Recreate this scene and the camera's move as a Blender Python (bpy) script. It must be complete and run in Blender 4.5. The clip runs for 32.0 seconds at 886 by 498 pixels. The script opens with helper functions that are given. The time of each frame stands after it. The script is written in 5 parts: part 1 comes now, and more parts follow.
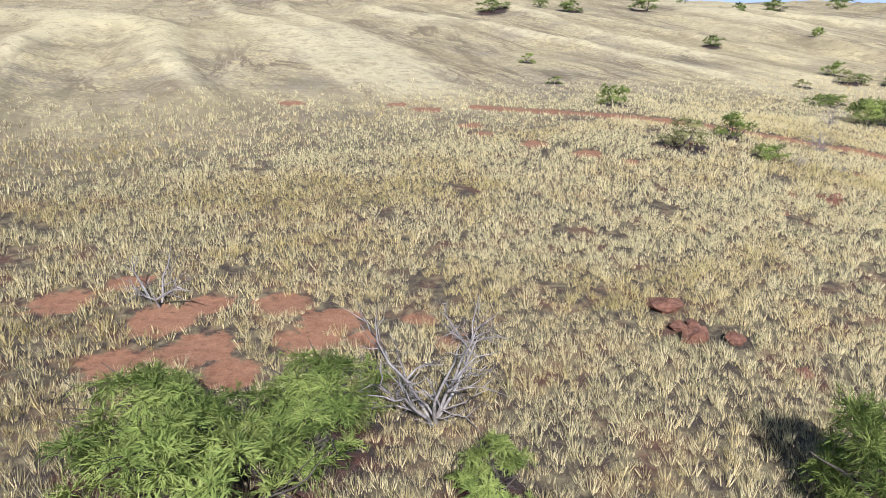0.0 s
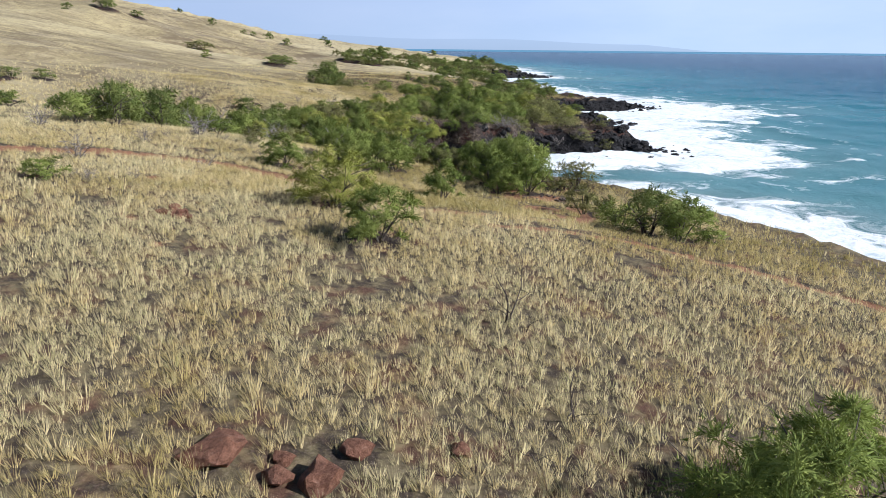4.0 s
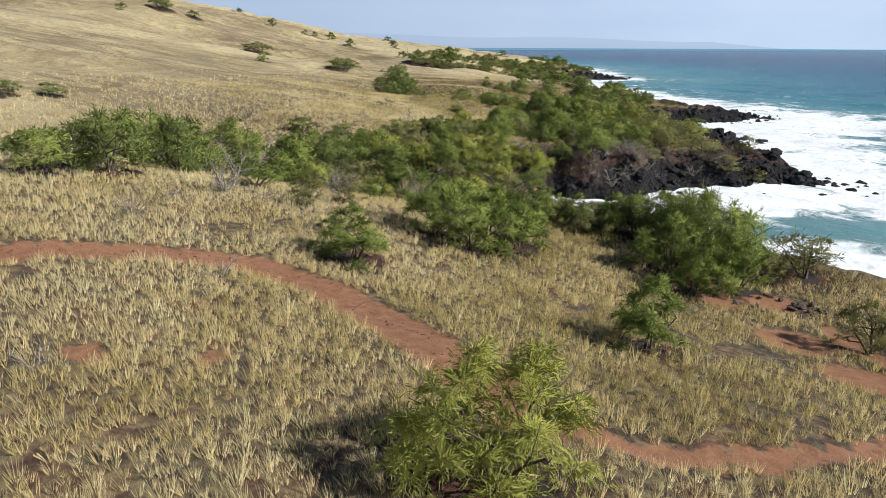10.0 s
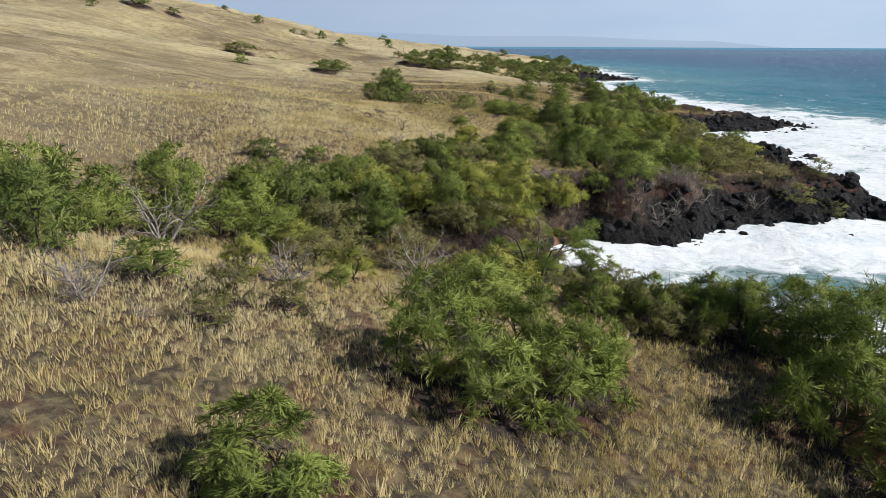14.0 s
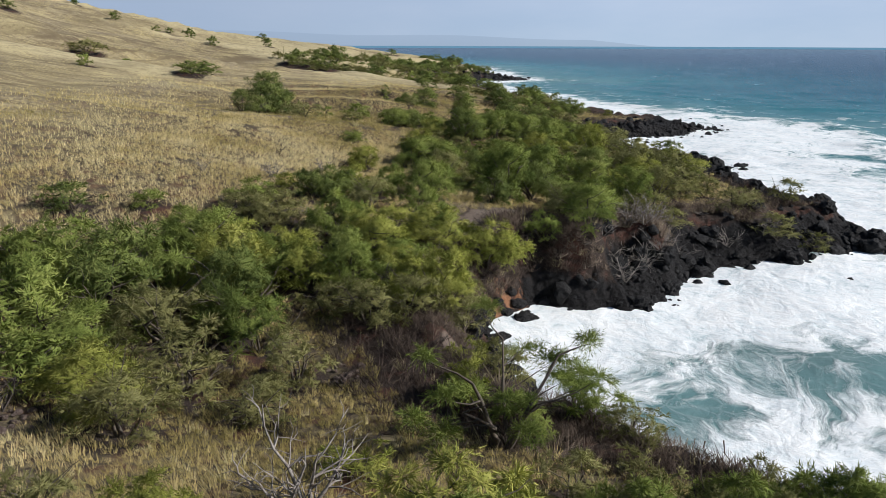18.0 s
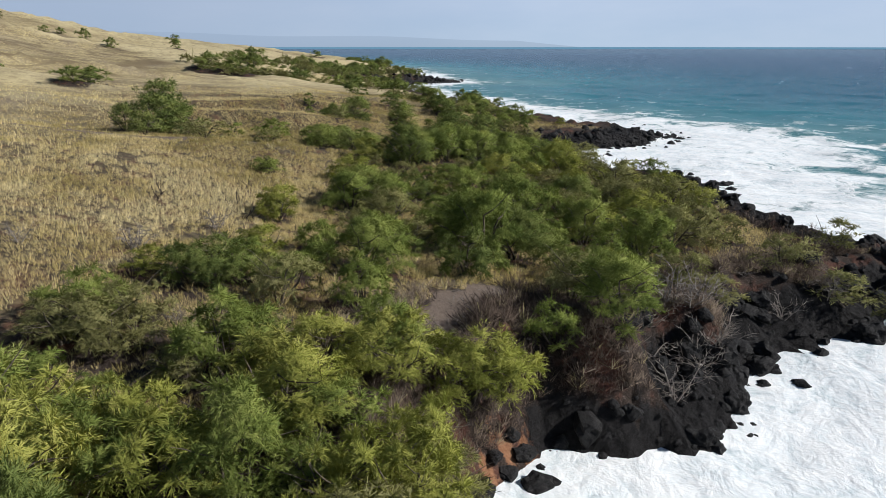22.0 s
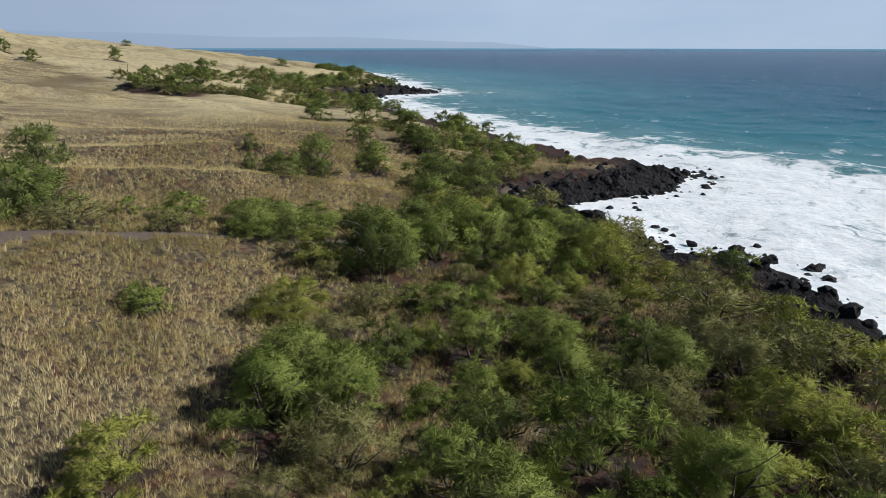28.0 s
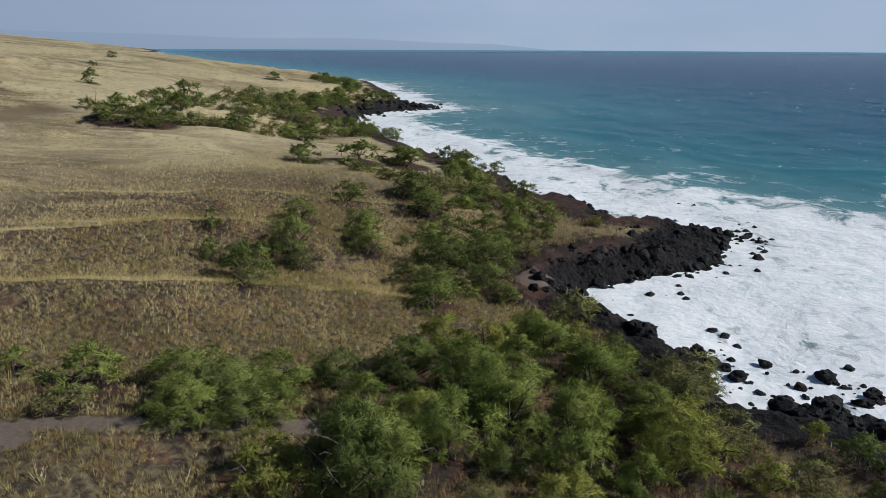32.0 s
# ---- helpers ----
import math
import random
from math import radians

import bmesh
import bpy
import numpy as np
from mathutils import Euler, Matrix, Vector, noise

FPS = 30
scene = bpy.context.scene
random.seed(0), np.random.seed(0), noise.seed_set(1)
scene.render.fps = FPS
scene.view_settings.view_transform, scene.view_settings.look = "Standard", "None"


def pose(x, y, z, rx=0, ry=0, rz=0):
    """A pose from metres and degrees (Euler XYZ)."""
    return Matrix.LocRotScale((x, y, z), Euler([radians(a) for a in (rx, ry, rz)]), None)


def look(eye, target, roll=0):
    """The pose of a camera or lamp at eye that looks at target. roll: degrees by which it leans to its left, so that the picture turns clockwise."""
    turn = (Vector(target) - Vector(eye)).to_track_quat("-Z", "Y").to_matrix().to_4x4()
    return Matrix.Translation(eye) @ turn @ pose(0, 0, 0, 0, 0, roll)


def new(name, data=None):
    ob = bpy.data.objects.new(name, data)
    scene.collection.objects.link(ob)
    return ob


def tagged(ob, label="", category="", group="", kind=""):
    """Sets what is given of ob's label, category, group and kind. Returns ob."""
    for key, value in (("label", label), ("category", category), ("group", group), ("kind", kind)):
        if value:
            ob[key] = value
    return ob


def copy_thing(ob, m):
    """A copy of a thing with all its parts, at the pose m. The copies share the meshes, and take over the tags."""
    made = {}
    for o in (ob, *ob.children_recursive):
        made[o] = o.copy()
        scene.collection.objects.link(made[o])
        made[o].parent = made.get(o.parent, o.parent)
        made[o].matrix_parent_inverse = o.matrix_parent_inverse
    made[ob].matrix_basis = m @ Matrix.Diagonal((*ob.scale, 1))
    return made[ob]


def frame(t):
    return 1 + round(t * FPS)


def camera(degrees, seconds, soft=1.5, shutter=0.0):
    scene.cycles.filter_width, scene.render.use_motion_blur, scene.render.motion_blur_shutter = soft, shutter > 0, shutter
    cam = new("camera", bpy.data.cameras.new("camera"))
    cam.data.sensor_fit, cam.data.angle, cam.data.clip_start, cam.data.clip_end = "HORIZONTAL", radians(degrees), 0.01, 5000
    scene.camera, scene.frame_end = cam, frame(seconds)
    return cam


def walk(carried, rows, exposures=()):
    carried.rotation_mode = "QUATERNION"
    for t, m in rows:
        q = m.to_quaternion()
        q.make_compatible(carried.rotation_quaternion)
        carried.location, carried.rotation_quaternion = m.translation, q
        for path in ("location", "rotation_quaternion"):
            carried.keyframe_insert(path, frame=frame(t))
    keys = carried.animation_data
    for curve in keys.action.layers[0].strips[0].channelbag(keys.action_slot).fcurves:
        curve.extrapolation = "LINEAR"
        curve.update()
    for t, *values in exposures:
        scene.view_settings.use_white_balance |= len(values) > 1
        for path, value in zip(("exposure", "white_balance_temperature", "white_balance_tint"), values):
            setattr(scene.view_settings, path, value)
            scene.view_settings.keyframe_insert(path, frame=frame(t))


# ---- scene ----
cam = camera(64.5, 32.0, soft=0.8)
METRES, EYE, TILT, LEAN, TURN = 200.0, 24.0, -16.34, -0.6, 0.0
ROWS = [
    (0.0, 0.0, 0.0, 0.0, -0.0, 0.0, -0.0),
    (0.5, -0.0091, 0.0113, 0.0034, -8.48, -0.25, 2.43),
    (1.0, -0.0161, 0.0235, 0.0067, -16.58, -0.81, 4.7),
    (1.5, -0.0211, 0.0363, 0.01, -24.93, -1.7, 6.92),
    (2.0, -0.0239, 0.0495, 0.0131, -34.02, -3.02, 9.16),
    (2.5, -0.0247, 0.063, 0.016, -44.42, -4.93, 11.41),
    (3.0, -0.0233, 0.0763, 0.0186, -53.48, -6.89, 13.02),
    (3.5, -0.0199, 0.0889, 0.021, -62.89, -9.16, 14.34),
    (5.5, 0.0109, 0.1306, 0.0326, -66.51, -10.17, 14.76),
    (6.0, 0.0216, 0.1394, 0.0354, -65.79, -10.0, 14.72),
    (6.5, 0.0332, 0.1476, 0.0381, -63.04, -9.32, 14.48),
    (7.0, 0.0447, 0.1551, 0.0406, -60.95, -8.81, 14.28),
    (7.5, 0.0572, 0.1628, 0.0433, -60.17, -8.62, 14.24),
    (8.0, 0.0699, 0.1706, 0.0459, -60.15, -8.62, 14.28),
    (8.5, 0.083, 0.1782, 0.0487, -60.13, -8.6, 14.28),
    (9.0, 0.0962, 0.1858, 0.0514, -60.12, -8.6, 14.33),
    (9.5, 0.1097, 0.1935, 0.0543, -60.12, -8.6, 14.35),
    (10.0, 0.1233, 0.2013, 0.057, -60.15, -8.63, 14.34),
    (10.5, 0.137, 0.209, 0.0594, -60.16, -8.64, 14.36),
    (11.0, 0.1507, 0.2167, 0.0618, -60.19, -8.65, 14.37),
    (11.5, 0.1645, 0.2242, 0.0642, -60.22, -8.66, 14.35),
    (12.0, 0.1785, 0.2318, 0.0666, -60.24, -8.67, 14.39),
    (12.5, 0.1927, 0.2395, 0.0691, -60.27, -8.68, 14.39),
    (13.0, 0.2069, 0.2473, 0.0715, -60.31, -8.71, 14.4),
    (13.5, 0.221, 0.2552, 0.0738, -60.35, -8.76, 14.35),
    (14.0, 0.2353, 0.2633, 0.0759, -60.37, -8.79, 14.37),
    (14.5, 0.2496, 0.2713, 0.0778, -61.07, -8.98, 14.42),
    (16.5, 0.3062, 0.3016, 0.086, -63.52, -9.68, 14.74),
    (17.0, 0.3208, 0.3087, 0.0879, -64.24, -9.84, 14.82),
    (17.5, 0.3352, 0.3162, 0.0901, -68.85, -11.04, 15.28),
    (18.0, 0.3497, 0.3235, 0.092, -69.57, -11.22, 15.38),
    (18.5, 0.3642, 0.3304, 0.0938, -69.6, -11.21, 15.38),
    (19.0, 0.3788, 0.337, 0.0954, -69.72, -11.23, 15.41),
    (19.5, 0.3936, 0.3433, 0.0969, -70.45, -11.4, 15.52),
    (20.0, 0.4086, 0.3496, 0.0985, -72.04, -11.83, 15.63),
    (20.5, 0.4235, 0.3554, 0.1, -74.68, -12.53, 15.88),
    (21.0, 0.4386, 0.3612, 0.1016, -75.55, -12.77, 15.98),
    (21.5, 0.4537, 0.3666, 0.1032, -75.57, -12.75, 15.97),
    (22.0, 0.4686, 0.3716, 0.1048, -75.56, -12.77, 15.99),
    (22.5, 0.4841, 0.3766, 0.1062, -75.57, -12.74, 16.01),
    (23.0, 0.4993, 0.3813, 0.1077, -75.57, -12.76, 16.04),
    (23.5, 0.5147, 0.3858, 0.109, -75.65, -12.77, 16.07),
    (24.0, 0.5301, 0.3905, 0.1102, -76.27, -12.92, 16.09),
    (24.5, 0.5455, 0.3949, 0.1113, -77.05, -13.12, 16.15),
    (26.5, 0.6072, 0.4089, 0.1221, -77.65, -13.32, 16.12),
    (27.0, 0.6227, 0.4116, 0.1272, -77.65, -13.32, 16.11),
    (27.5, 0.6374, 0.4142, 0.1321, -77.66, -13.31, 16.07),
    (28.0, 0.6526, 0.4169, 0.1373, -77.68, -13.31, 16.04),
    (28.5, 0.668, 0.4194, 0.1425, -77.7, -13.28, 15.99),
    (29.0, 0.6832, 0.4219, 0.1478, -77.71, -13.28, 15.96),
    (29.5, 0.6985, 0.4245, 0.1532, -77.72, -13.28, 15.89),
    (30.0, 0.714, 0.4269, 0.1584, -77.7, -13.26, 15.86),
    (30.5, 0.7294, 0.4292, 0.1636, -77.69, -13.27, 15.87),
    (31.0, 0.7448, 0.4314, 0.169, -77.67, -13.26, 15.88),
    (31.5, 0.7602, 0.4337, 0.1742, -77.68, -13.27, 15.87),
    (32.0, 0.7756, 0.4359, 0.1797, -77.67, -13.28, 15.83),
]
walk(cam, [(t, pose(0, 0, EYE, TILT, LEAN, TURN) @ pose(METRES * x, METRES * y, METRES * z, 90 + pitch, roll, yaw)) for t, x, y, z, yaw, pitch, roll in ROWS],
     exposures=[(0.0, 0.7, 5350, 14), (1.0, 0.24, 5350, 14), (3.0, 0.36, 5400, 13), (6.0, 0.28, 5950, 10), (9.0, 0.28, 6000, 10), (14.0, 0.1, 6000, 9), (17.0, 0.0, 5950, 9), (20.0, -0.06, 5950, 9), (24.0, 0.06, 6050, 9), (28.0, -0.12, 5900, 9), (32.0, -0.4, 5800, 9)])

# ---- light: sun over the sea, hazy blue sky ----
SUN_AZ, SUN_EL = -84.0, 34.0
world = bpy.data.worlds.new("sky")
scene.world = world
world.use_nodes = True
wn = world.node_tree.nodes
wl = world.node_tree.links
sky = wn.new("ShaderNodeTexSky")
sky.sky_type = "NISHITA"
sky.sun_disc = False
sky.sun_elevation = radians(SUN_EL)
sky.sun_rotation = radians(90 - SUN_AZ)
sky.altitude, sky.air_density, sky.dust_density, sky.ozone_density = 30, 1.2, 0.8, 2.5
wl.new(sky.outputs[0], wn["Background"].inputs[0])
wn["Background"].inputs[1].default_value = 0.05
sun = new("sun", bpy.data.lights.new("sun", "SUN"))
sun.data.energy, sun.data.angle, sun.data.color = 5.0, radians(0.55), (1.0, 0.94, 0.85)
sd = Vector((math.cos(radians(SUN_AZ)) * math.cos(radians(SUN_EL)), math.sin(radians(SUN_AZ)) * math.cos(radians(SUN_EL)), math.sin(radians(SUN_EL))))
sun.matrix_world = look(tuple(sd * 100), (0, 0, 0))


# ---- small tools ----
def vnoise(x, y, seed=0):
    """Smooth value noise in -1..1 on arrays."""
    x, y = np.asarray(x, float), np.asarray(y, float)
    xi, yi = np.floor(x).astype(np.int64), np.floor(y).astype(np.int64)
    u, v = x - xi, y - yi
    u, v = u * u * u * (u * (u * 6 - 15) + 10), v * v * v * (v * (v * 6 - 15) + 10)

    def h(a, b):
        n = (a * 374761393 + b * 668265263 + seed * 974711) & 0x7FFFFFFF
        n = ((n ^ (n >> 13)) * 1274126177) & 0x7FFFFFFF
        return ((n ^ (n >> 16)) & 0xFFFF) / 32767.5 - 1
    return (h(xi, yi) * (1 - u) + h(xi + 1, yi) * u) * (1 - v) + (h(xi, yi + 1) * (1 - u) + h(xi + 1, yi + 1) * u) * v


def fbm(x, y, seed=0, octaves=4):
    s, a = 0, 1.0
    for i in range(octaves):
        s = s + a * vnoise(x * 2 ** i, y * 2 ** i, seed + i)
        a *= 0.5
    return s / (2 - 0.5 ** (octaves - 1))


def smooth(a, b, x):
    k = np.clip((x - a) / (b - a), 0, 1)
    return k * k * (3 - 2 * k)


def mesh_of(name, verts, faces, mat=None, attrs=None, flat=True, normals=None):
    """A mesh from arrays: faces (n, 3) or (n, 4)."""
    me = bpy.data.meshes.new(name)
    verts, faces = np.asarray(verts, np.float32), np.asarray(faces, np.int32)
    k = faces.shape[1]
    me.vertices.add(len(verts))
    me.vertices.foreach_set("co", verts.ravel())
    me.loops.add(faces.size)
    me.loops.foreach_set("vertex_index", faces.ravel())
    me.polygons.add(len(faces))
    me.polygons.foreach_set("loop_start", np.arange(0, faces.size, k, dtype=np.int32))
    me.polygons.foreach_set("use_smooth", np.full(len(faces), not flat))
    me.update(calc_edges=True)
    for key, val in (attrs or {}).items():
        me.attributes.new(key, "FLOAT", "POINT").data.foreach_set("value", np.asarray(val, np.float32))
    if normals is not None:
        me.polygons.foreach_set("use_smooth", np.ones(len(faces), bool))
        me.normals_split_custom_set_from_vertices(normals.tolist())
    if mat:
        me.materials.append(mat)
    return me


def part(name, me, parent, label=""):
    ob = new(name, me)
    ob.parent = parent
    return tagged(ob, label)


# ---- materials ----
def material(name, rough=0.9):
    m = bpy.data.materials.new(name)
    m.use_nodes = True
    n, l = m.node_tree.nodes, m.node_tree.links
    p = n["Principled BSDF"]
    p.inputs["Roughness"].default_value = rough
    p.inputs["Specular IOR Level"].default_value = 0.25
    return m, n, l, p


def ramp(n, l, src, stops):
    r = n.new("ShaderNodeValToRGB")
    while len(r.color_ramp.elements) < len(stops):
        r.color_ramp.elements.new(0.5)
    for e, (pos, col) in zip(r.color_ramp.elements, stops):
        e.position, e.color = pos, (*col, 1) if len(col) == 3 else col
    l.new(src, r.inputs[0])
    return r.outputs[0]


def tex_noise(n, l, co, scale, detail=4, rough=0.6, dist=0.0):
    t = n.new("ShaderNodeTexNoise")
    t.inputs["Scale"].default_value, t.inputs["Detail"].default_value = scale, detail
    t.inputs["Roughness"].default_value, t.inputs["Distortion"].default_value = rough, dist
    l.new(co, t.inputs["Vector"])
    return t.outputs["Fac"]


def mixc(n, l, fac, a, b, mode="MIX"):
    m = n.new("ShaderNodeMix")
    m.data_type, m.blend_type = "RGBA", mode
    for sock, val in ((m.inputs[0], fac), (m.inputs[6], a), (m.inputs[7], b)):
        if isinstance(val, (int, float)):
            sock.default_value = val
        elif isinstance(val, tuple):
            sock.default_value = (*val, 1)
        else:
            l.new(val, sock)
    return m.outputs[2]


def maths(n, l, op, a, b=None, clamp=False):
    m = n.new("ShaderNodeMath")
    m.operation, m.use_clamp = op, clamp
    for sock, val in zip(m.inputs, (a, b)):
        if val is None:
            continue
        if isinstance(val, (int, float)):
            sock.default_value = val
        else:
            l.new(val, sock)
    return m.outputs[0]


def attr(n, name):
    a = n.new("ShaderNodeAttribute")
    a.attribute_name = name
    return a.outputs["Fac"]


def bump(n, l, p, height, strength, dist):
    b = n.new("ShaderNodeBump")
    b.inputs["Strength"].default_value, b.inputs["Distance"].default_value = strength, dist
    l.new(height, b.inputs["Height"])
    l.new(b.outputs[0], p.inputs["Normal"])


def edge(n, l, mask, noise_out, spread, sharp):
    """A mask with a ragged edge: (mask + (noise - .5) * spread - .5) * sharp + .5, clamped."""
    a = maths(n, l, "MULTIPLY", maths(n, l, "SUBTRACT", noise_out, 0.5), spread)
    a = maths(n, l, "SUBTRACT", maths(n, l, "ADD", mask, a), 0.5)
    return maths(n, l, "ADD", maths(n, l, "MULTIPLY", a, sharp), 0.5, True)


def ground_material():
    m, n, l, p = material("dry_ground", 0.95)
    co = n.new("ShaderNodeTexCoord").outputs["Object"]
    fine = tex_noise(n, l, co, 9.0, 4, 0.65)
    mid = tex_noise(n, l, co, 1.4, 5, 0.6, 0.3)
    big = tex_noise(n, l, co, 0.075, 5, 0.6, 0.4)
    huge = tex_noise(n, l, co, 0.016, 4, 0.6)
    vor = n.new("ShaderNodeTexVoronoi")
    vor.inputs["Scale"].default_value, vor.inputs["Randomness"].default_value = 1.5, 1.0
    l.new(co, vor.inputs["Vector"])
    # dark worn bands run down the slope, and pale ones painted as sunlit ridges
    mp = n.new("ShaderNodeMapping")
    mp.vector_type = "TEXTURE"
    mp.inputs["Rotation"].default_value = (0, 0, 2.02)
    mp.inputs["Scale"].default_value = (40, 8, 10)
    l.new(co, mp.inputs["Vector"])
    band = tex_noise(n, l, mp.outputs[0], 1.0, 7, 0.68, 0.5)
    straw = ramp(n, l, mid, [(0.25, (0.33, 0.255, 0.11)), (0.5, (0.50, 0.40, 0.185)), (0.75, (0.62, 0.51, 0.26))])
    grey = ramp(n, l, fine, [(0.3, (0.11, 0.085, 0.07)), (0.7, (0.25, 0.20, 0.155))])
    tuft = ramp(n, l, vor.outputs["Distance"], [(0.3, (0, 0, 0)), (0.62, (1, 1, 1))])
    far = mixc(n, l, maths(n, l, "MULTIPLY", tuft, 0.6), straw, grey)
    bare = mixc(n, l, ramp(n, l, big, [(0.42, (0, 0, 0)), (0.66, (0.7, 0.7, 0.7))]), far, grey)
    worn_shaded = mixc(n, l, ramp(n, l, band, [(0.37, (0.8, 0.8, 0.8)), (0.49, (0, 0, 0))]), bare, (0.17, 0.135, 0.075))
    mp2 = n.new("ShaderNodeMapping")
    mp2.vector_type = "TEXTURE"
    mp2.inputs["Rotation"].default_value = (0, 0, 1.9)
    mp2.inputs["Scale"].default_value = (70, 15, 20)
    l.new(co, mp2.inputs["Vector"])
    # thin dark lines: bare earth, with the shade of gully edges painted in
    trail = maths(n, l, "ABSOLUTE", maths(n, l, "SUBTRACT", tex_noise(n, l, mp2.outputs[0], 1.0, 6, 0.6, 0.7), 0.5))
    worn_shaded = mixc(n, l, ramp(n, l, trail, [(0.006, (0.85, 0.85, 0.85)), (0.026, (0, 0, 0))]), worn_shaded, (0.15, 0.11, 0.065))
    lit = mixc(n, l, ramp(n, l, band, [(0.53, (0, 0, 0)), (0.64, (0.4, 0.4, 0.4))]), worn_shaded, (0.58, 0.48, 0.27))
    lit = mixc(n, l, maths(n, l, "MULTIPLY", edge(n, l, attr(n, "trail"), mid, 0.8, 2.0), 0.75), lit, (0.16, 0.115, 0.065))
    # paler crests: the light on the spurs is put into the colour
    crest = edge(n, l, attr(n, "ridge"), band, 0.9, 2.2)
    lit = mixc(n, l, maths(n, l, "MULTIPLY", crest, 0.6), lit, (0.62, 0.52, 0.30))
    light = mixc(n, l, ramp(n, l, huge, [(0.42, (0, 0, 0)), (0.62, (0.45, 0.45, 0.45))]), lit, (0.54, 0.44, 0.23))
    speck = tex_noise(n, l, co, 0.42, 8, 0.8)
    light = mixc(n, l, ramp(n, l, speck, [(0.5, (0, 0, 0)), (0.62, (0.6, 0.6, 0.6))]), light, (0.17, 0.125, 0.07))
    light = mixc(n, l, ramp(n, l, tex_noise(n, l, co, 0.03, 6, 0.65, 0.5), [(0.52, (0, 0, 0)), (0.62, (0.4, 0.4, 0.4))]), light, (0.20, 0.155, 0.08))
    # under the standing tufts lies grey litter and dark earth, darkened to hold the shade between tufts
    shaded_litter = ramp(n, l, fine, [(0.3, (0.016, 0.011, 0.009)), (0.55, (0.045, 0.032, 0.025)), (0.75, (0.15, 0.116, 0.10))])
    shaded_litter = mixc(n, l, ramp(n, l, tex_noise(n, l, co, 0.45, 4, 0.6), [(0.5, (0, 0, 0)), (0.62, (0.7, 0.7, 0.7))]), shaded_litter, ramp(n, l, fine, [(0.3, (0.06, 0.022, 0.014)), (0.7, (0.15, 0.062, 0.04))]))
    near = mixc(n, l, attr(n, "tufted"), light, mixc(n, l, maths(n, l, "MULTIPLY", ramp(n, l, mid, [(0.42, (0, 0, 0)), (0.62, (1, 1, 1))]), 0.25), shaded_litter, straw))
    # the same dark litter under the crowns, with their shade painted in
    wood = mixc(n, l, edge(n, l, attr(n, "wooded"), mid, 0.9, 2.5), near, shaded_litter)
    red = ramp(n, l, mixc(n, l, 0.5, fine, mid), [(0.3, (0.16, 0.068, 0.034)), (0.6, (0.31, 0.158, 0.085)), (0.8, (0.43, 0.27, 0.17))])
    soil = mixc(n, l, edge(n, l, attr(n, "soil"), tex_noise(n, l, co, 1.1, 8, 0.75, 0.4), 2.2, 4.0), wood, red)
    pale = ramp(n, l, fine, [(0.3, (0.11, 0.08, 0.062)), (0.7, (0.22, 0.17, 0.135))])
    clay = mixc(n, l, edge(n, l, attr(n, "sand"), mid, 0.7, 4.0), soil, pale)
    lava = ramp(n, l, mixc(n, l, 0.5, fine, mid), [(0.3, (0.010, 0.009, 0.009)), (0.6, (0.030, 0.027, 0.027)), (0.8, (0.075, 0.062, 0.055))])
    col = mixc(n, l, edge(n, l, attr(n, "rock"), mid, 0.9, 4.0), clay, lava)
    l.new(col, p.inputs["Base Color"])
    crack = n.new("ShaderNodeTexVoronoi")
    crack.inputs["Scale"].default_value = 1.3
    l.new(co, crack.inputs["Vector"])
    rough = maths(n, l, "MULTIPLY", maths(n, l, "ADD", crack.outputs["Distance"], tex_noise(n, l, co, 2.2, 8, 0.75)), attr(n, "rock"))
    b1 = n.new("ShaderNodeBump")
    b1.inputs["Strength"].default_value, b1.inputs["Distance"].default_value = 1.0, 0.9
    l.new(rough, b1.inputs["Height"])
    b2 = n.new("ShaderNodeBump")
    b2.inputs["Strength"].default_value, b2.inputs["Distance"].default_value = 0.5, 0.14
    l.new(mixc(n, l, 0.6, tuft, fine), b2.inputs["Height"])
    l.new(b1.outputs[0], b2.inputs["Normal"])
    l.new(b2.outputs[0], p.inputs["Normal"])
    return m


def leaf_material(name, dark, mid_c, light):
    m, n, l, p = material(name, 0.8)
    p.inputs["Specular IOR Level"].default_value = 0.1
    info = n.new("ShaderNodeObjectInfo").outputs["Random"]
    isl = n.new("ShaderNodeNewGeometry").outputs["Random Per Island"]
    clump = attr(n, "clump")
    f = maths(n, l, "ADD", maths(n, l, "MULTIPLY", isl, 0.3), maths(n, l, "ADD", maths(n, l, "MULTIPLY", info, 0.26), maths(n, l, "MULTIPLY", clump, 0.44)))
    col = ramp(n, l, f, [(0.15, dark), (0.5, mid_c), (0.9, light)])
    l.new(col, p.inputs["Base Color"])
    tr = n.new("ShaderNodeBsdfTranslucent")
    l.new(mixc(n, l, 0.5, col, (0.28, 0.34, 0.06)), tr.inputs[0])
    mx = n.new("ShaderNodeMixShader")
    mx.inputs[0].default_value = 0.2
    l.new(p.outputs[0], mx.inputs[1])
    l.new(tr.outputs[0], mx.inputs[2])
    l.new(mx.outputs[0], n["Material Output"].inputs[0])
    return m


def bark_material(name, a, b):
    m, n, l, p = material(name, 0.9)
    co = n.new("ShaderNodeTexCoord").outputs["Object"]
    f = tex_noise(n, l, co, 6.0, 5, 0.7)
    l.new(ramp(n, l, f, [(0.3, a), (0.7, b)]), p.inputs["Base Color"])
    bump(n, l, p, tex_noise(n, l, co, 22.0, 3), 0.6, 0.03)
    return m


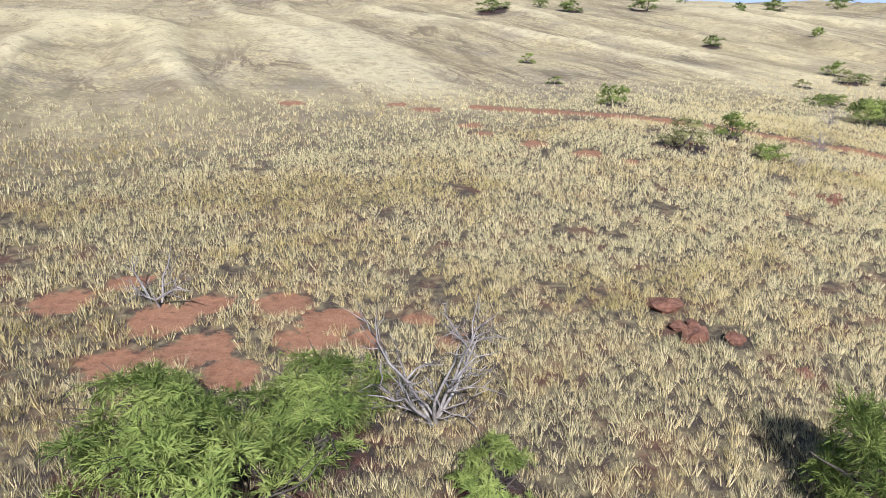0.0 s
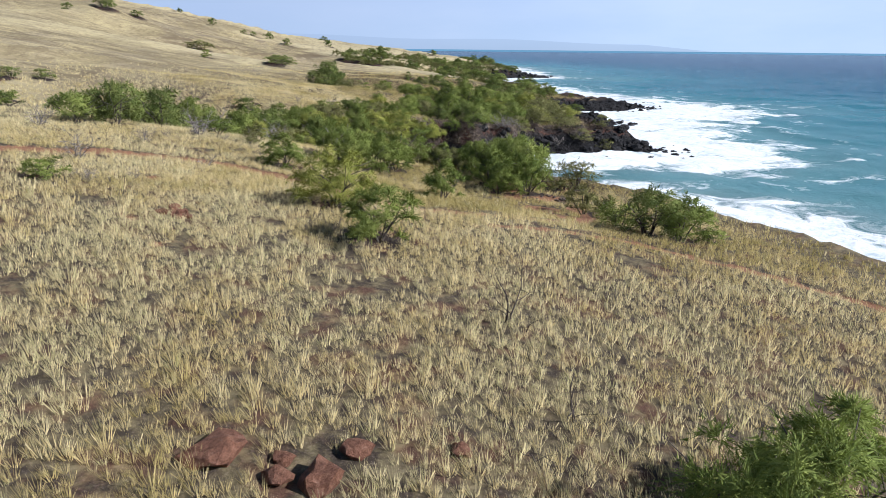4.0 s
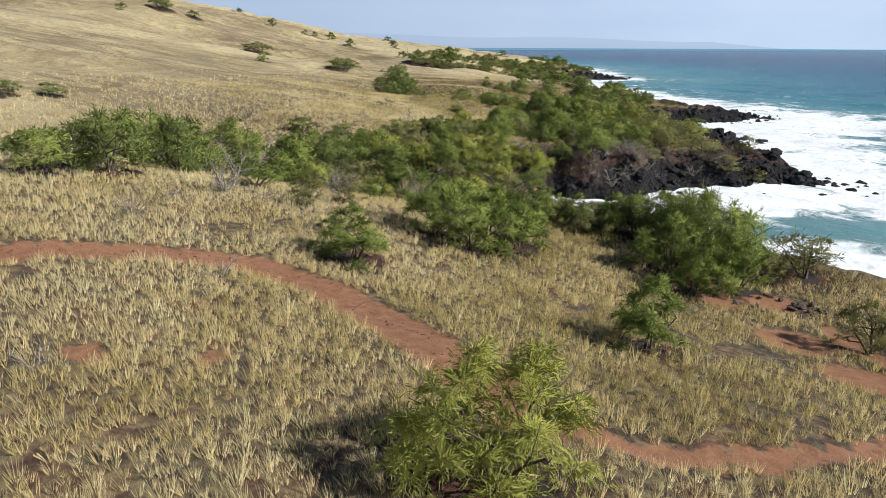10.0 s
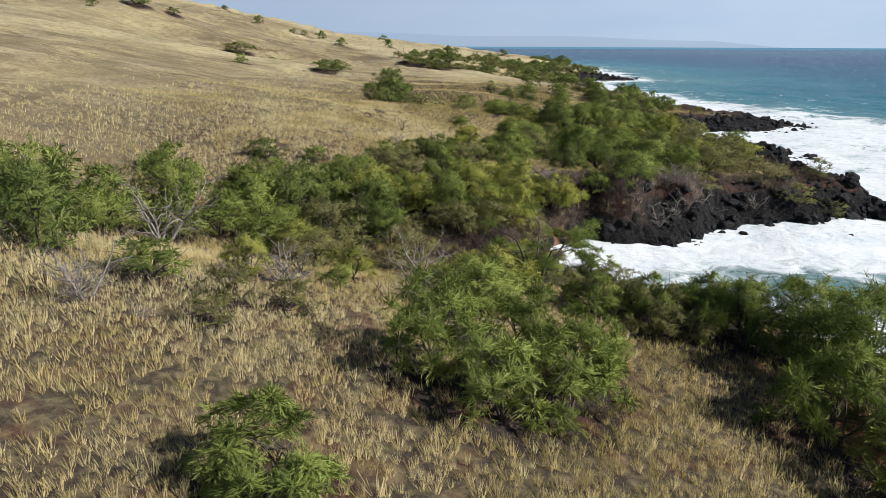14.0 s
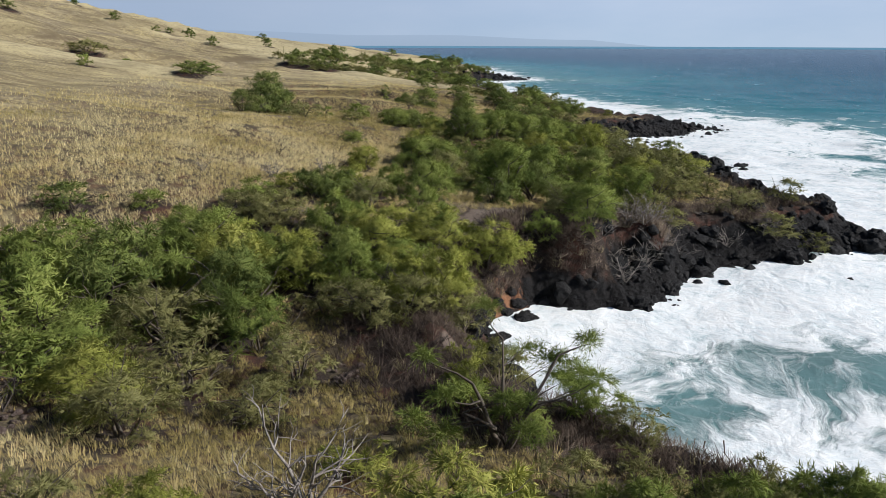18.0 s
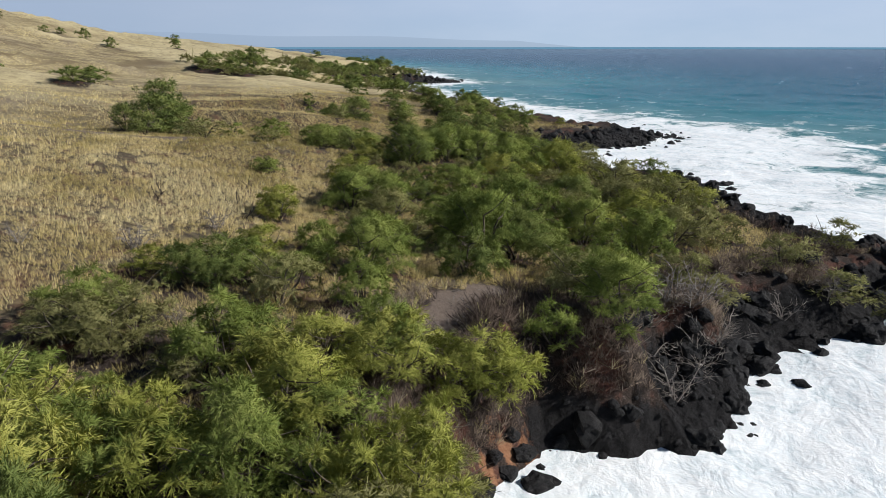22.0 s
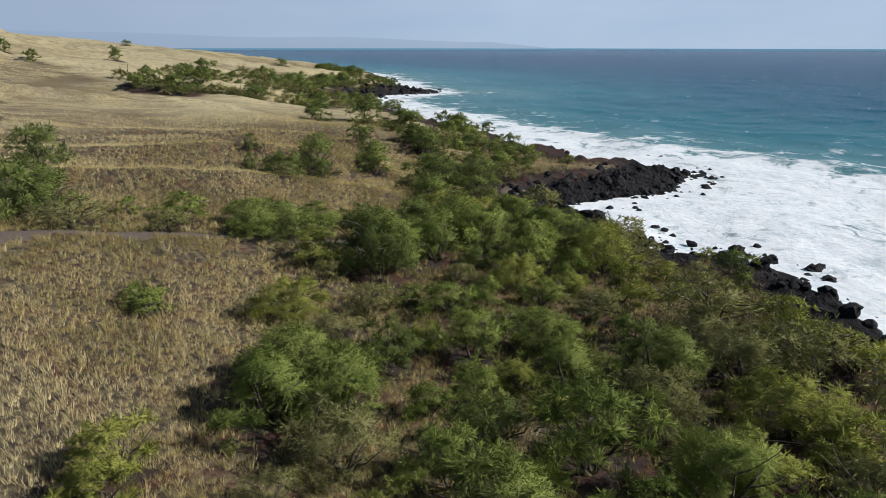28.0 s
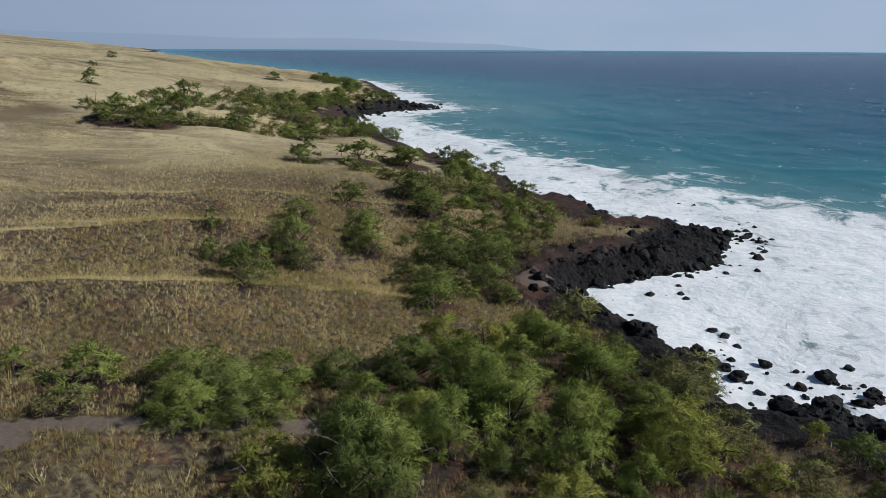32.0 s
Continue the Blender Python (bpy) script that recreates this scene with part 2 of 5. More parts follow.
def grass_material(name="straw_grass", stops=None):
    m, n, l, p = material(name, 0.8)
    tint = attr(n, "tint")
    isl = n.new("ShaderNodeNewGeometry").outputs["Random Per Island"]
    f = maths(n, l, "ADD", maths(n, l, "MULTIPLY", tint, 0.75), maths(n, l, "MULTIPLY", isl, 0.25))
    col = ramp(n, l, f, stops or [(0.05, (0.215, 0.180, 0.054)), (0.3, (0.50, 0.402, 0.145)), (0.55, (0.74, 0.59, 0.275)), (0.8, (0.86, 0.735, 0.42)), (0.97, (0.52, 0.48, 0.20))])
    co = n.new("ShaderNodeTexCoord").outputs["Object"]
    mp = n.new("ShaderNodeMapping")
    mp.inputs["Scale"].default_value = (26, 26, 5)
    l.new(co, mp.inputs["Vector"])
    col = mixc(n, l, 0.75, col, ramp(n, l, tex_noise(n, l, mp.outputs[0], 1.0, 3, 0.7), [(0.3, (0.6, 0.56, 0.5)), (0.6, (1, 1, 1))]), "MULTIPLY")
    l.new(col, p.inputs["Base Color"])
    tr = n.new("ShaderNodeBsdfTranslucent")
    l.new(col, tr.inputs[0])
    mx = n.new("ShaderNodeMixShader")
    mx.inputs[0].default_value = 0.35
    l.new(p.outputs[0], mx.inputs[1])
    l.new(tr.outputs[0], mx.inputs[2])
    l.new(mx.outputs[0], n["Material Output"].inputs[0])
    return m


def rock_material(name, a, b, c):
    m, n, l, p = material(name, 0.8)
    co = n.new("ShaderNodeTexCoord").outputs["Object"]
    f = tex_noise(n, l, co, 3.0, 6, 0.7, 0.3)
    l.new(ramp(n, l, f, [(0.3, a), (0.55, b), (0.8, c)]), p.inputs["Base Color"])
    bump(n, l, p, tex_noise(n, l, co, 5.0, 7, 0.75), 1.0, 0.25)
    return m


def water_material():
    m, n, l, p = material("sea_water", 0.12)
    p.inputs["Specular IOR Level"].default_value = 0.05
    p.inputs["IOR"].default_value = 1.33
    co = n.new("ShaderNodeTexCoord").outputs["Object"]
    depth, surf = attr(n, "depth"), attr(n, "surf")
    tone = tex_noise(n, l, co, 0.02, 4, 0.6)
    dd = maths(n, l, "ADD", depth, maths(n, l, "MULTIPLY", maths(n, l, "SUBTRACT", tone, 0.5), 0.25))
    body = ramp(n, l, dd, [(0.0, (0.19, 0.25, 0.245)), (0.12, (0.115, 0.25, 0.265)), (0.32, (0.040, 0.18, 0.225)), (0.62, (0.014, 0.105, 0.165)), (1.0, (0.007, 0.058, 0.125))])
    # foam: torn sheets near the shore, thin lace farther out
    warp = n.new("ShaderNodeTexNoise")
    warp.inputs["Scale"].default_value, warp.inputs["Detail"].default_value = 0.12, 3
    l.new(co, warp.inputs["Vector"])
    vm = n.new("ShaderNodeVectorMath")
    vm.operation = "MULTIPLY_ADD"
    l.new(warp.outputs["Color"], vm.inputs[0])
    vm.inputs[1].default_value = (7, 7, 7)
    l.new(co, vm.inputs[2])
    sheet = tex_noise(n, l, vm.outputs[0], 0.12, 9, 0.66, 0.8)
    lace = n.new("ShaderNodeTexVoronoi")
    lace.feature = "DISTANCE_TO_EDGE"
    lace.inputs["Scale"].default_value = 0.55
    l.new(vm.outputs[0], lace.inputs["Vector"])
    web = ramp(n, l, lace.outputs["Distance"], [(0.0, (1, 1, 1)), (0.13, (0, 0, 0))])
    f = edge(n, l, surf, sheet, 2.3, 3.6)
    thin = maths(n, l, "MULTIPLY", maths(n, l, "MULTIPLY", web, edge(n, l, surf, sheet, 1.2, 1.6)), 0.3)
    foam = maths(n, l, "MAXIMUM", f, thin)
    curd = tex_noise(n, l, vm.outputs[0], 0.9, 6, 0.7)
    swash = tex_noise(n, l, vm.outputs[0], 0.22, 5, 0.6)
    white = ramp(n, l, mixc(n, l, 0.45, curd, swash), [(0.33, (0.50, 0.58, 0.60)), (0.45, (0.82, 0.85, 0.86)), (0.56, (0.95, 0.95, 0.94))])
    l.new(mixc(n, l, foam, body, white), p.inputs["Base Color"])
    l.new(maths(n, l, "ADD", maths(n, l, "MULTIPLY", foam, 0.65), 0.24), p.inputs["Roughness"])
    rip = tex_noise(n, l, co, 0.55, 6, 0.65, 0.4)
    big = tex_noise(n, l, co, 0.09, 4, 0.6)
    hgt = maths(n, l, "ADD", maths(n, l, "MULTIPLY", rip, 0.5), maths(n, l, "ADD", big, maths(n, l, "MULTIPLY", maths(n, l, "MULTIPLY", swash, foam), 0.9)))
    bump(n, l, p, hgt, 0.4, 1.2)
    return m


GROUND, WATER, GRASS = ground_material(), water_material(), grass_material()
SCRUB = grass_material("dead_scrub", [(0.05, (0.05, 0.036, 0.03)), (0.4, (0.15, 0.11, 0.085)), (0.7, (0.33, 0.265, 0.205)), (0.95, (0.33, 0.29, 0.14))])
LEAF = {
    "g": leaf_material("leaf_green", (0.085, 0.115, 0.026), (0.228, 0.270, 0.064), (0.375, 0.395, 0.115)),
    "y": leaf_material("leaf_yellow_green", (0.125, 0.140, 0.026), (0.31, 0.318, 0.068), (0.45, 0.43, 0.115)),
    "d": leaf_material("leaf_dark_green", (0.070, 0.096, 0.028), (0.172, 0.205, 0.056), (0.27, 0.29, 0.09)),
    "o": leaf_material("leaf_olive", (0.112, 0.108, 0.042), (0.24, 0.225, 0.086), (0.34, 0.315, 0.14)),
}
BARK = bark_material("grey_bark", (0.045, 0.035, 0.028), (0.16, 0.13, 0.10))
DEADWOOD = bark_material("weathered_wood", (0.14, 0.115, 0.10), (0.42, 0.37, 0.33))
DARKWOOD = bark_material("charred_wood", (0.035, 0.028, 0.024), (0.12, 0.095, 0.08))
LAVA = rock_material("black_lava", (0.008, 0.008, 0.008), (0.026, 0.024, 0.024), (0.075, 0.065, 0.06))
REDROCK = rock_material("red_brown_rock", (0.13, 0.058, 0.035), (0.31, 0.145, 0.088), (0.44, 0.26, 0.18))
BROWNROCK = rock_material("brown_fieldstone", (0.09, 0.062, 0.052), (0.21, 0.155, 0.13), (0.34, 0.27, 0.23))

# ---- the lie of the land ----
COAST = [(-900, -520), (-200, -130), (-40, -45), (40, -12), (80, 14), (95, 28), (101, 42), (104, 54), (107, 64), (111, 74), (118, 80), (126, 82), (132, 80),
         (133.5, 73), (136, 69), (143, 67), (149, 65), (152, 59), (158, 53), (163, 44), (168, 42), (176, 48), (187, 56), (197, 59), (208, 61), (224, 63)]
COAST += [(227, 69), (222, 77), (228, 80), (238, 79), (245, 91), (256, 95), (263, 87), (272, 74), (284, 70), (298, 66), (299, 80), (297, 88), (310, 91), (318, 106),
          (334, 111), (370, 143), (400, 163), (430, 199), (447, 190), (460, 196), (512, 218), (545, 205), (575, 192), (590, 212), (690, 252), (810, 299), (1300, 720), (2200, 1414), (4900, 3300)]
KNOLLS = [(0, 20, 0.2), (20, 50, 0.3), (30, 85, 2.2), (50, 45, 1.9), (58, 72, -1.6), (75, 40, -3.3), (85, 90, 3.0), (95, 60, -2.0), (97, 104, -7.8), (108, 84, -4.5), (125, 110, 0.2), (135, 85, -0.0), (150, 115, -1.7), (160, 75, -2.8), (178, 105, -2.6), (195, 125, -0.2), (215, 75, -2.1), (220, 140, 1.4), (217, 164, -0.7), (250, 105, -2.3), (250, 150, 1.3), (20, 110, 0.2)]
HILLS = [(375, 345, 2.5), (20, 170, -3.8), (80, 200, 0.0), (140, 240, 9.2), (200, 235, -10.1), (290, 180, 0.3), (380, 270, -3.4), (300, 400, 16.4), (420, 330, 3.2), (600, 480, 4.2), (700, 380, 3.7), (640, 240, 1.4), (-100, 200, -0.1), (0, 400, 7.1), (1000, 600, 4.4)]
PLAIN = (8.77, -12.99, 26.78)
OUTCROPS = [(150, 62, 7), (159, 50, 8), (165, 45, 6), (139, 71, 4), (279, 76, 10), (290, 71, 9), (268, 86, 4), (225, 68, 9), (212, 63, 6), (234, 80, 5), (250, 94, 4), (305, 88, 6), (570, 200, 22), (520, 214, 14), (326, 108, 6)]


def coast_line():
    pts = []
    for (x0, y0), (x1, y1) in zip(COAST, COAST[1:]):
        ln = math.hypot(x1 - x0, y1 - y0)
        step = 2.0 if 30 < x0 < 340 else max(8.0, ln / 40)
        k = max(1, round(ln / step))
        for i in range(k):
            u = i / k
            pts.append((x0 + (x1 - x0) * u, y0 + (y1 - y0) * u, step))
    a = np.array(pts)
    amp = np.minimum(a[:, 2] * 0.55, 5)
    ox = amp * fbm(a[:, 0] / 6, a[:, 1] / 6, 3, 3) * 1.6
    oy = amp * fbm(a[:, 0] / 6 + 50, a[:, 1] / 6, 7, 3) * 1.6
    return np.stack([a[:, 0] + ox, a[:, 1] + oy], 1)


SHORE = coast_line()


def line_distance(x, y, pts):
    """Distance from points to a broken line."""
    best = np.full(x.shape, 1e9)
    for (ax, ay), (bx, by) in zip(pts[:-1], pts[1:]):
        dx, dy = bx - ax, by - ay
        u = np.clip(((x - ax) * dx + (y - ay) * dy) / max(dx * dx + dy * dy, 1e-9), 0, 1)
        np.minimum(best, (x - ax - u * dx) ** 2 + (y - ay - u * dy) ** 2, out=best)
    return np.sqrt(best)


def shore_distance(x, y):
    """Metres inland from the water's edge, minus at sea."""
    ring = np.concatenate([SHORE, [(6000, 4000), (6000, 9000), (-3000, 9000), (-3000, -700)]])
    inside = np.zeros(x.shape, bool)
    for (ax, ay), (bx, by) in zip(ring, np.roll(ring, -1, 0)):
        if ay == by:
            continue
        inside ^= ((ay > y) != (by > y)) & (x < (bx - ax) * (y - ay) / (by - ay) + ax)
    d = line_distance(x, y, SHORE)
    return np.where(inside, d, -d)


def upland(x, y):
    """The smooth ground, before the shore cuts it off."""
    h = PLAIN[0] + PLAIN[1] * x / 300 + PLAIN[2] * y / 300
    for a, b, v in KNOLLS:
        h = h + v * np.exp(-((x - a) ** 2 + (y - b) ** 2) / (2 * 17.0 ** 2))
    for a, b, v in HILLS:
        h = h + v * np.exp(-((x - a) ** 2 + (y - b) ** 2) / (2 * 90.0 ** 2))
    # the land sinks towards the far bay
    h = h - 32 * smooth(800, 1500, x) - 26 * smooth(100, 380, y - 0.55 * x) * smooth(780, 1080, 0.75 * x + 0.66 * y)
    k = np.clip(h - 3.0, -30, 30)
    h = np.where(h - 3.0 > 12, h, 3.0 + np.log1p(np.exp(k)))
    # far inland the slope levels off
    top = 60 + 0.02 * y
    return np.where(h > top - 15, top - 15 + 15 * np.tanh((h - top + 15) / 15), h)


def spurs(x, y):
    """Low spurs with sharp crests, and the gullies between, running down the slope."""
    a, b = 0.9 * x + 0.43 * y, -0.43 * x + 0.9 * y
    a = a + 9 * fbm(a / 60, b / 45, 17, 2)
    far = smooth(150, 420, a)
    r = 1 - 2 * np.abs(vnoise(a / 24, b / 130, 18))
    return (1.5 + 1.5 * far) * r + 1.8 * vnoise(a / 62, b / 190, 19) + 0.35 * (1 - 2 * np.abs(vnoise(a / 8.5, b / 60, 20)))


def slope_lines(x, y):
    """Lines across the slope, bare earth with gully-edge shade painted in: 1 on a line, 0 off it."""
    a, b = 0.9 * x + 0.43 * y, -0.43 * x + 0.9 * y
    a = a + 9 * fbm(a / 60, b / 45, 17, 2)
    return (1 - smooth(0.02, 0.09, np.abs(vnoise(a / 17, b / 60, 26)))) * smooth(-0.35, 0.15, vnoise(x / 22, y / 22, 27))


def land(x, y, d=None):
    """Height of the ground, with its shore, rocks and small unevenness."""
    if d is None:
        d = shore_distance(x, y)
    h = upland(x, y)
    away = smooth(60, 160, np.hypot(x - 80, y - 60))
    h = h + 0.16 * fbm(x / 3.0, y / 3.0, 11, 3) * (1 - away) + away * 0.6 * fbm(x / 15, y / 15, 12, 3)
    h = h + away * smooth(14, 45, d) * (spurs(x, y) + 0.4 * fbm(x / 9, y / 9, 16, 2))
    out = np.zeros(x.shape)
    for a, b, r in OUTCROPS:
        out = np.maximum(out, np.exp(-((x - a) ** 2 + (y - b) ** 2) / (r * r)))
    h = h + (np.minimum(h, 2.4) - h) * smooth(0.25, 0.6, out)
    head = np.exp(-((x - 128) ** 2 + (y - 81.5) ** 2) / 30.0)
    wide = 5.5 + 2.5 * fbm(x / 14, y / 14, 21, 2) + 3.0 * head
    crag = np.abs(fbm(x / 4.2, y / 4.2, 31, 5)) * 2.6 + np.abs(fbm(x / 1.9, y / 1.9, 41, 3)) * 1.3 - 0.3
    reach = wide + 4.5 * smooth(166, 176, x) * (1 - smooth(255, 270, x))
    zone = smooth(-7, -1, d) * (1 - smooth(reach, reach + 4, d) * (1 - smooth(0.25, 0.6, out)))
    h = np.where(d > 0, h * smooth(0, 1, np.clip(d / wide, 0, 1) ** 0.8), np.maximum(d * 0.45, -4.0)) + (crag * 0.75 - 0.35) * zone * (1 - 0.85 * head) * (0.35 + 0.65 * smooth(98, 108, x))
    return h, out, wide


ROADS = {"dirt_road": ([(5, 96), (30, 83), (41.7, 80.4), (47, 80.5), (52.2, 77.5), (56, 72.4), (55.4, 66.3), (52.8, 60.5), (50.5, 56), (46.5, 50)], 1.55),
         "spur": ([(46.5, 50), (46.5, 46), (49, 42.5), (53, 39), (60, 35), (70, 36), (78, 40)], 0.8),
         "track": ([(170, 175), (178, 155), (182, 142), (187, 137.5), (193, 130), (197, 119), (200, 112)], 1.1),
         "cattle_path": ([(46, 38), (49, 35.3), (52, 28.4), (50, 20), (44, 4)], 0.6)}
BARE = [(-5.2, 32.3, 1.5), (-8.1, 33.8, 1.5), (-10.8, 28.9, 1.7), (-16.6, 35.5, 1.2), (-1.1, 33.2, 0.9), (-11.7, 33.6, 1.2), (-2, 92.8, 2.2), (3, 82, 1.6), (9.6, 72.9, 1.6), (14.3, 69, 1.5),
        (26, 52, 0.5), (29, 57, 0.6), (34, 54, 0.5), (67, 38, 2.8), (73, 42, 2.6), (61, 35.5, 1.6), (82, 44, 2), (88.7, 53.2, 1.5), (86, 51.8, 1.6), (83.3, 50.2, 1.6), (79.3, 47.5, 1.6)]
BARE += [(-3.5, 30.6, 1.0), (-6.4, 30.2, 1.2), (-13.5, 31.5, 1.6), (-8.8, 26.8, 1.3), (-14, 27.2, 1.4), (0.6, 30.8, 0.8), (-19, 33, 1.5), (4.5, 78, 1.2), (-6, 96, 1.6), (18, 66, 1.0), (-20, 95, 2), (131.2, 81.3, 0.7), (129.7, 82.4, 0.7), (128, 83.0, 0.8), (132.2, 79.8, 0.6), (40, 66, 0.9), (43, 62.5, 0.7)]
PALE = [(131.4, 86.9, 1.0), (133.5, 87.2, 1.2), (136, 87.5, 1.5), (138.6, 87.4, 1.8), (141.6, 85.9, 1.6), (250, 100, 3.0), (113, 82, 0.9), (119, 84, 0.8), (184, 140, 2.5), (299, 118, 2), (190, 131, 1.6)]
STAND_A = [(-9.6, 20.6, 6.9, 3.5), (-6.8, 18.4, 6.9, 3.5), (-4.6, 22.6, 6.6, 3.4), (1.8, 20, 3.6, 2.2), (14.9, 18.6, 6.4, 5.3), (18.1, 156.8, 3.4, 2.4), (19.8, 128.2, 3, 1.5), (23.7, 98.5, 4.8, 3.5), 
         (31.8, 76.5, 4.4, 3.2), (32.2, 68.7, 3.7, 2), (34.8, 41.8, 5.6, 4.0), (58.4, 25.6, 6.5, 4), (60.6, 48.9, 5.2, 4.0), (60.2, 100, 7.7, 4.2), (60.2, 23.6, 3.6, 1.8), (62, 69.3, 6.2, 3.9), 
         (62.1, 118.8, 4.4, 2.2), (62.4, 31.7, 4.6, 3.2), (68.6, 124.5, 4, 2), (72.8, 88, 5.3, 2.6), (73, 66.1, 6.5, 4.5), (74.2, 69.9, 6.3, 5.4)]
STAND_B = [(79, 64.2, 5.7, 4.9), (81.7, 81.3, 2.9, 1.7), (82.3, 114.1, 8, 6.8), (82.6, 47, 6.8, 5.7), (83.2, 154.3, 5.5, 3.2), (85, 73.6, 7.6, 4), (87, 49, 8, 6.8), (91.2, 51.7, 8.1, 6.8), 
         (93.8, 109.4, 6.2, 5.3), (93.9, 57.7, 5.7, 4.9), (94.4, 54.6, 6.6, 5.6), (95.7, 61.3, 4.3, 3.7), (96.4, 59.3, 4.4, 3.8), (96.7, 108.1, 6.8, 4.9), (97.2, 102.8, 6.1, 3.4), (97.8, 114.8, 8.2, 6.2), 
         (101.2, 107.4, 8.2, 5.1), (101.5, 103.4, 8.1, 4), (102.2, 121.6, 6.1, 4), (104.4, 109.5, 7.1, 5.6), (107.1, 114.7, 5.2, 4), (107.1, 108.5, 7.8, 5.2)]
STAND_C = [(107.5, 94.3, 7.1, 4.8), (108.6, 112.9, 6.7, 4.8), (110.1, 103.3, 7.2, 5.7), (115.4, 104, 8, 5.9), (116.5, 97.8, 5.6, 4.6), (116.9, 231, 3, 2.5), (117.1, 107.1, 7.3, 4.1), (118, 92.7, 6.5, 5.4), 
         (119, 89.4, 5.3, 2.9), (120.6, 114, 4.3, 2.1), (122.5, 89.7, 5.7, 3.1), (122.6, 239.9, 3.8, 3.1), (124.9, 97.6, 5.6, 4.6), (125.7, 106.4, 5.8, 3.6), (126.6, 96.4, 5.9, 3.8), (129.1, 89.3, 5.1, 4.1), 
         (134.3, 92.7, 4.8, 4), (135.5, 80.3, 4.3, 3.2), (135.8, 102.1, 5.2, 2.9), (137.2, 98.9, 4, 2.2), (138.5, 76.4, 7.1, 4.4), (141.4, 94.5, 7, 4.7)]
STAND_D = [(144.5, 100.4, 4.1, 2.9), (147, 77.8, 6.6, 4.4), (148.2, 96.3, 5.2, 3.8), (150.9, 88, 8.1, 6.8), (156.8, 90.6, 8.8, 5.3), (159.4, 74.5, 7, 5.3), (163.9, 79.9, 6.9, 5.2), (165.2, 105.4, 7.9, 4.7), 
         (166.1, 86.6, 8.9, 6.4), (168, 102.3, 8.2, 4.8), (169.5, 105.7, 8.5, 4.7), (171.6, 94.2, 4.5, 3.4), (172.3, 108, 4.9, 2.9), (175.9, 120.8, 3.8, 2), (177.3, 122, 4.5, 2.2), (179.2, 95.6, 6.4, 4.5), 
         (181.9, 90.4, 7.1, 3.6), (186.8, 99.2, 5.8, 2.9), (195.5, 106.2, 6.7, 5), (197.1, 122.3, 6.7, 3.4), (198.5, 131.7, 7.2, 3.5), (198.8, 102.9, 7.5, 5.7)]
STAND_E = [(199, 138.8, 3.2, 2.2), (200.4, 116.6, 5.6, 2.8), (202.3, 125.3, 7.4, 3.5), (204.5, 99, 7.4, 5), (205.1, 93.4, 6.8, 5), (205.3, 118.2, 6.4, 3.2), (207.7, 99, 9.4, 4.3), (209.6, 102.9, 8.2, 5.2), 
         (216.8, 92, 8.6, 4.4), (221.8, 223.8, 4.4, 3.6), (222.1, 97.2, 7.5, 4.2), (230.5, 110.4, 7.2, 3.5), (251.1, 125.9, 6.1, 4.1), (256.4, 242.7, 5.1, 2.5)]
STAND_F = [(41.3, 49.2, 6.6, 4.6), (78.1, 85.6, 3.4, 2.9), (85.1, 82.8, 3.5, 2.5), (89.5, 74, 6, 4.3), (94, 79.6, 3.6, 1.8), (97, 97.2, 7.6, 3.9), (104.3, 77.9, 3.4, 2.8), (112.7, 80.3, 3.7, 2.5), 
         (113.3, 100.5, 7.5, 5.9), (116.7, 101.9, 6.6, 4.9), (116.7, 95.5, 6.9, 4.4), (117.3, 87.8, 5.3, 4.5), (118.3, 85.2, 5.8, 4.2), (118.4, 98.3, 5.3, 4.5), (121.4, 85.7, 5.1, 4.3), (122.5, 92.8, 7.3, 4.7), 
         (126.5, 92.3, 5.6, 3.7), (127.5, 88.3, 6.8, 3.9), (130.2, 84.4, 6.9, 4.6), (131.8, 83.3, 5, 3.3), (133, 108.1, 3.7, 1.9), (154, 108.4, 3.9, 3.2)]
STAND_G = [(156.8, 109.8, 5.3, 3.4), (167.5, 77.6, 7, 3.5), (170.1, 71.9, 6.1, 4.1), (173.7, 74, 8.7, 4.3), (183.3, 67.9, 6.7, 3.5), (185.6, 71.2, 7.8, 3.5), (204.5, 85.6, 9.5, 5.4), (284.5, 92.3, 3.2, 2.1)]
STAND_H = [(17.9, 270.2, 13, 4.2), (35.9, 278.7, 6.6, 3.3), (47.4, 278.1, 12.2, 4.4), (58.1, 28.4, 7, 4.4), (64.5, 101.8, 5.6, 4.7), (64.8, 118.8, 4.2, 2.1), (65.2, 98.2, 7.2, 5.9), (72.5, 98, 7, 5.9), 
         (72.6, 197.6, 5.8, 3), (80.8, 295.2, 13, 5.4), (83.8, 144.8, 4, 2.2), (90, 144.5, 4.1, 2), (105.9, 105.7, 7.9, 6), (109.2, 97.4, 7.8, 6.6), (110.3, 107.5, 7.9, 5.8), (111.2, 341.7, 7.1, 4.6), 
         (115.9, 118.6, 5, 2.9), (120.7, 94, 3.5, 3), (131.4, 330.3, 8.5, 5.1), (132.5, 104, 4.7, 3.2), (134, 103.2, 5.8, 3.5), (153.2, 85.5, 7.5, 5.1)]
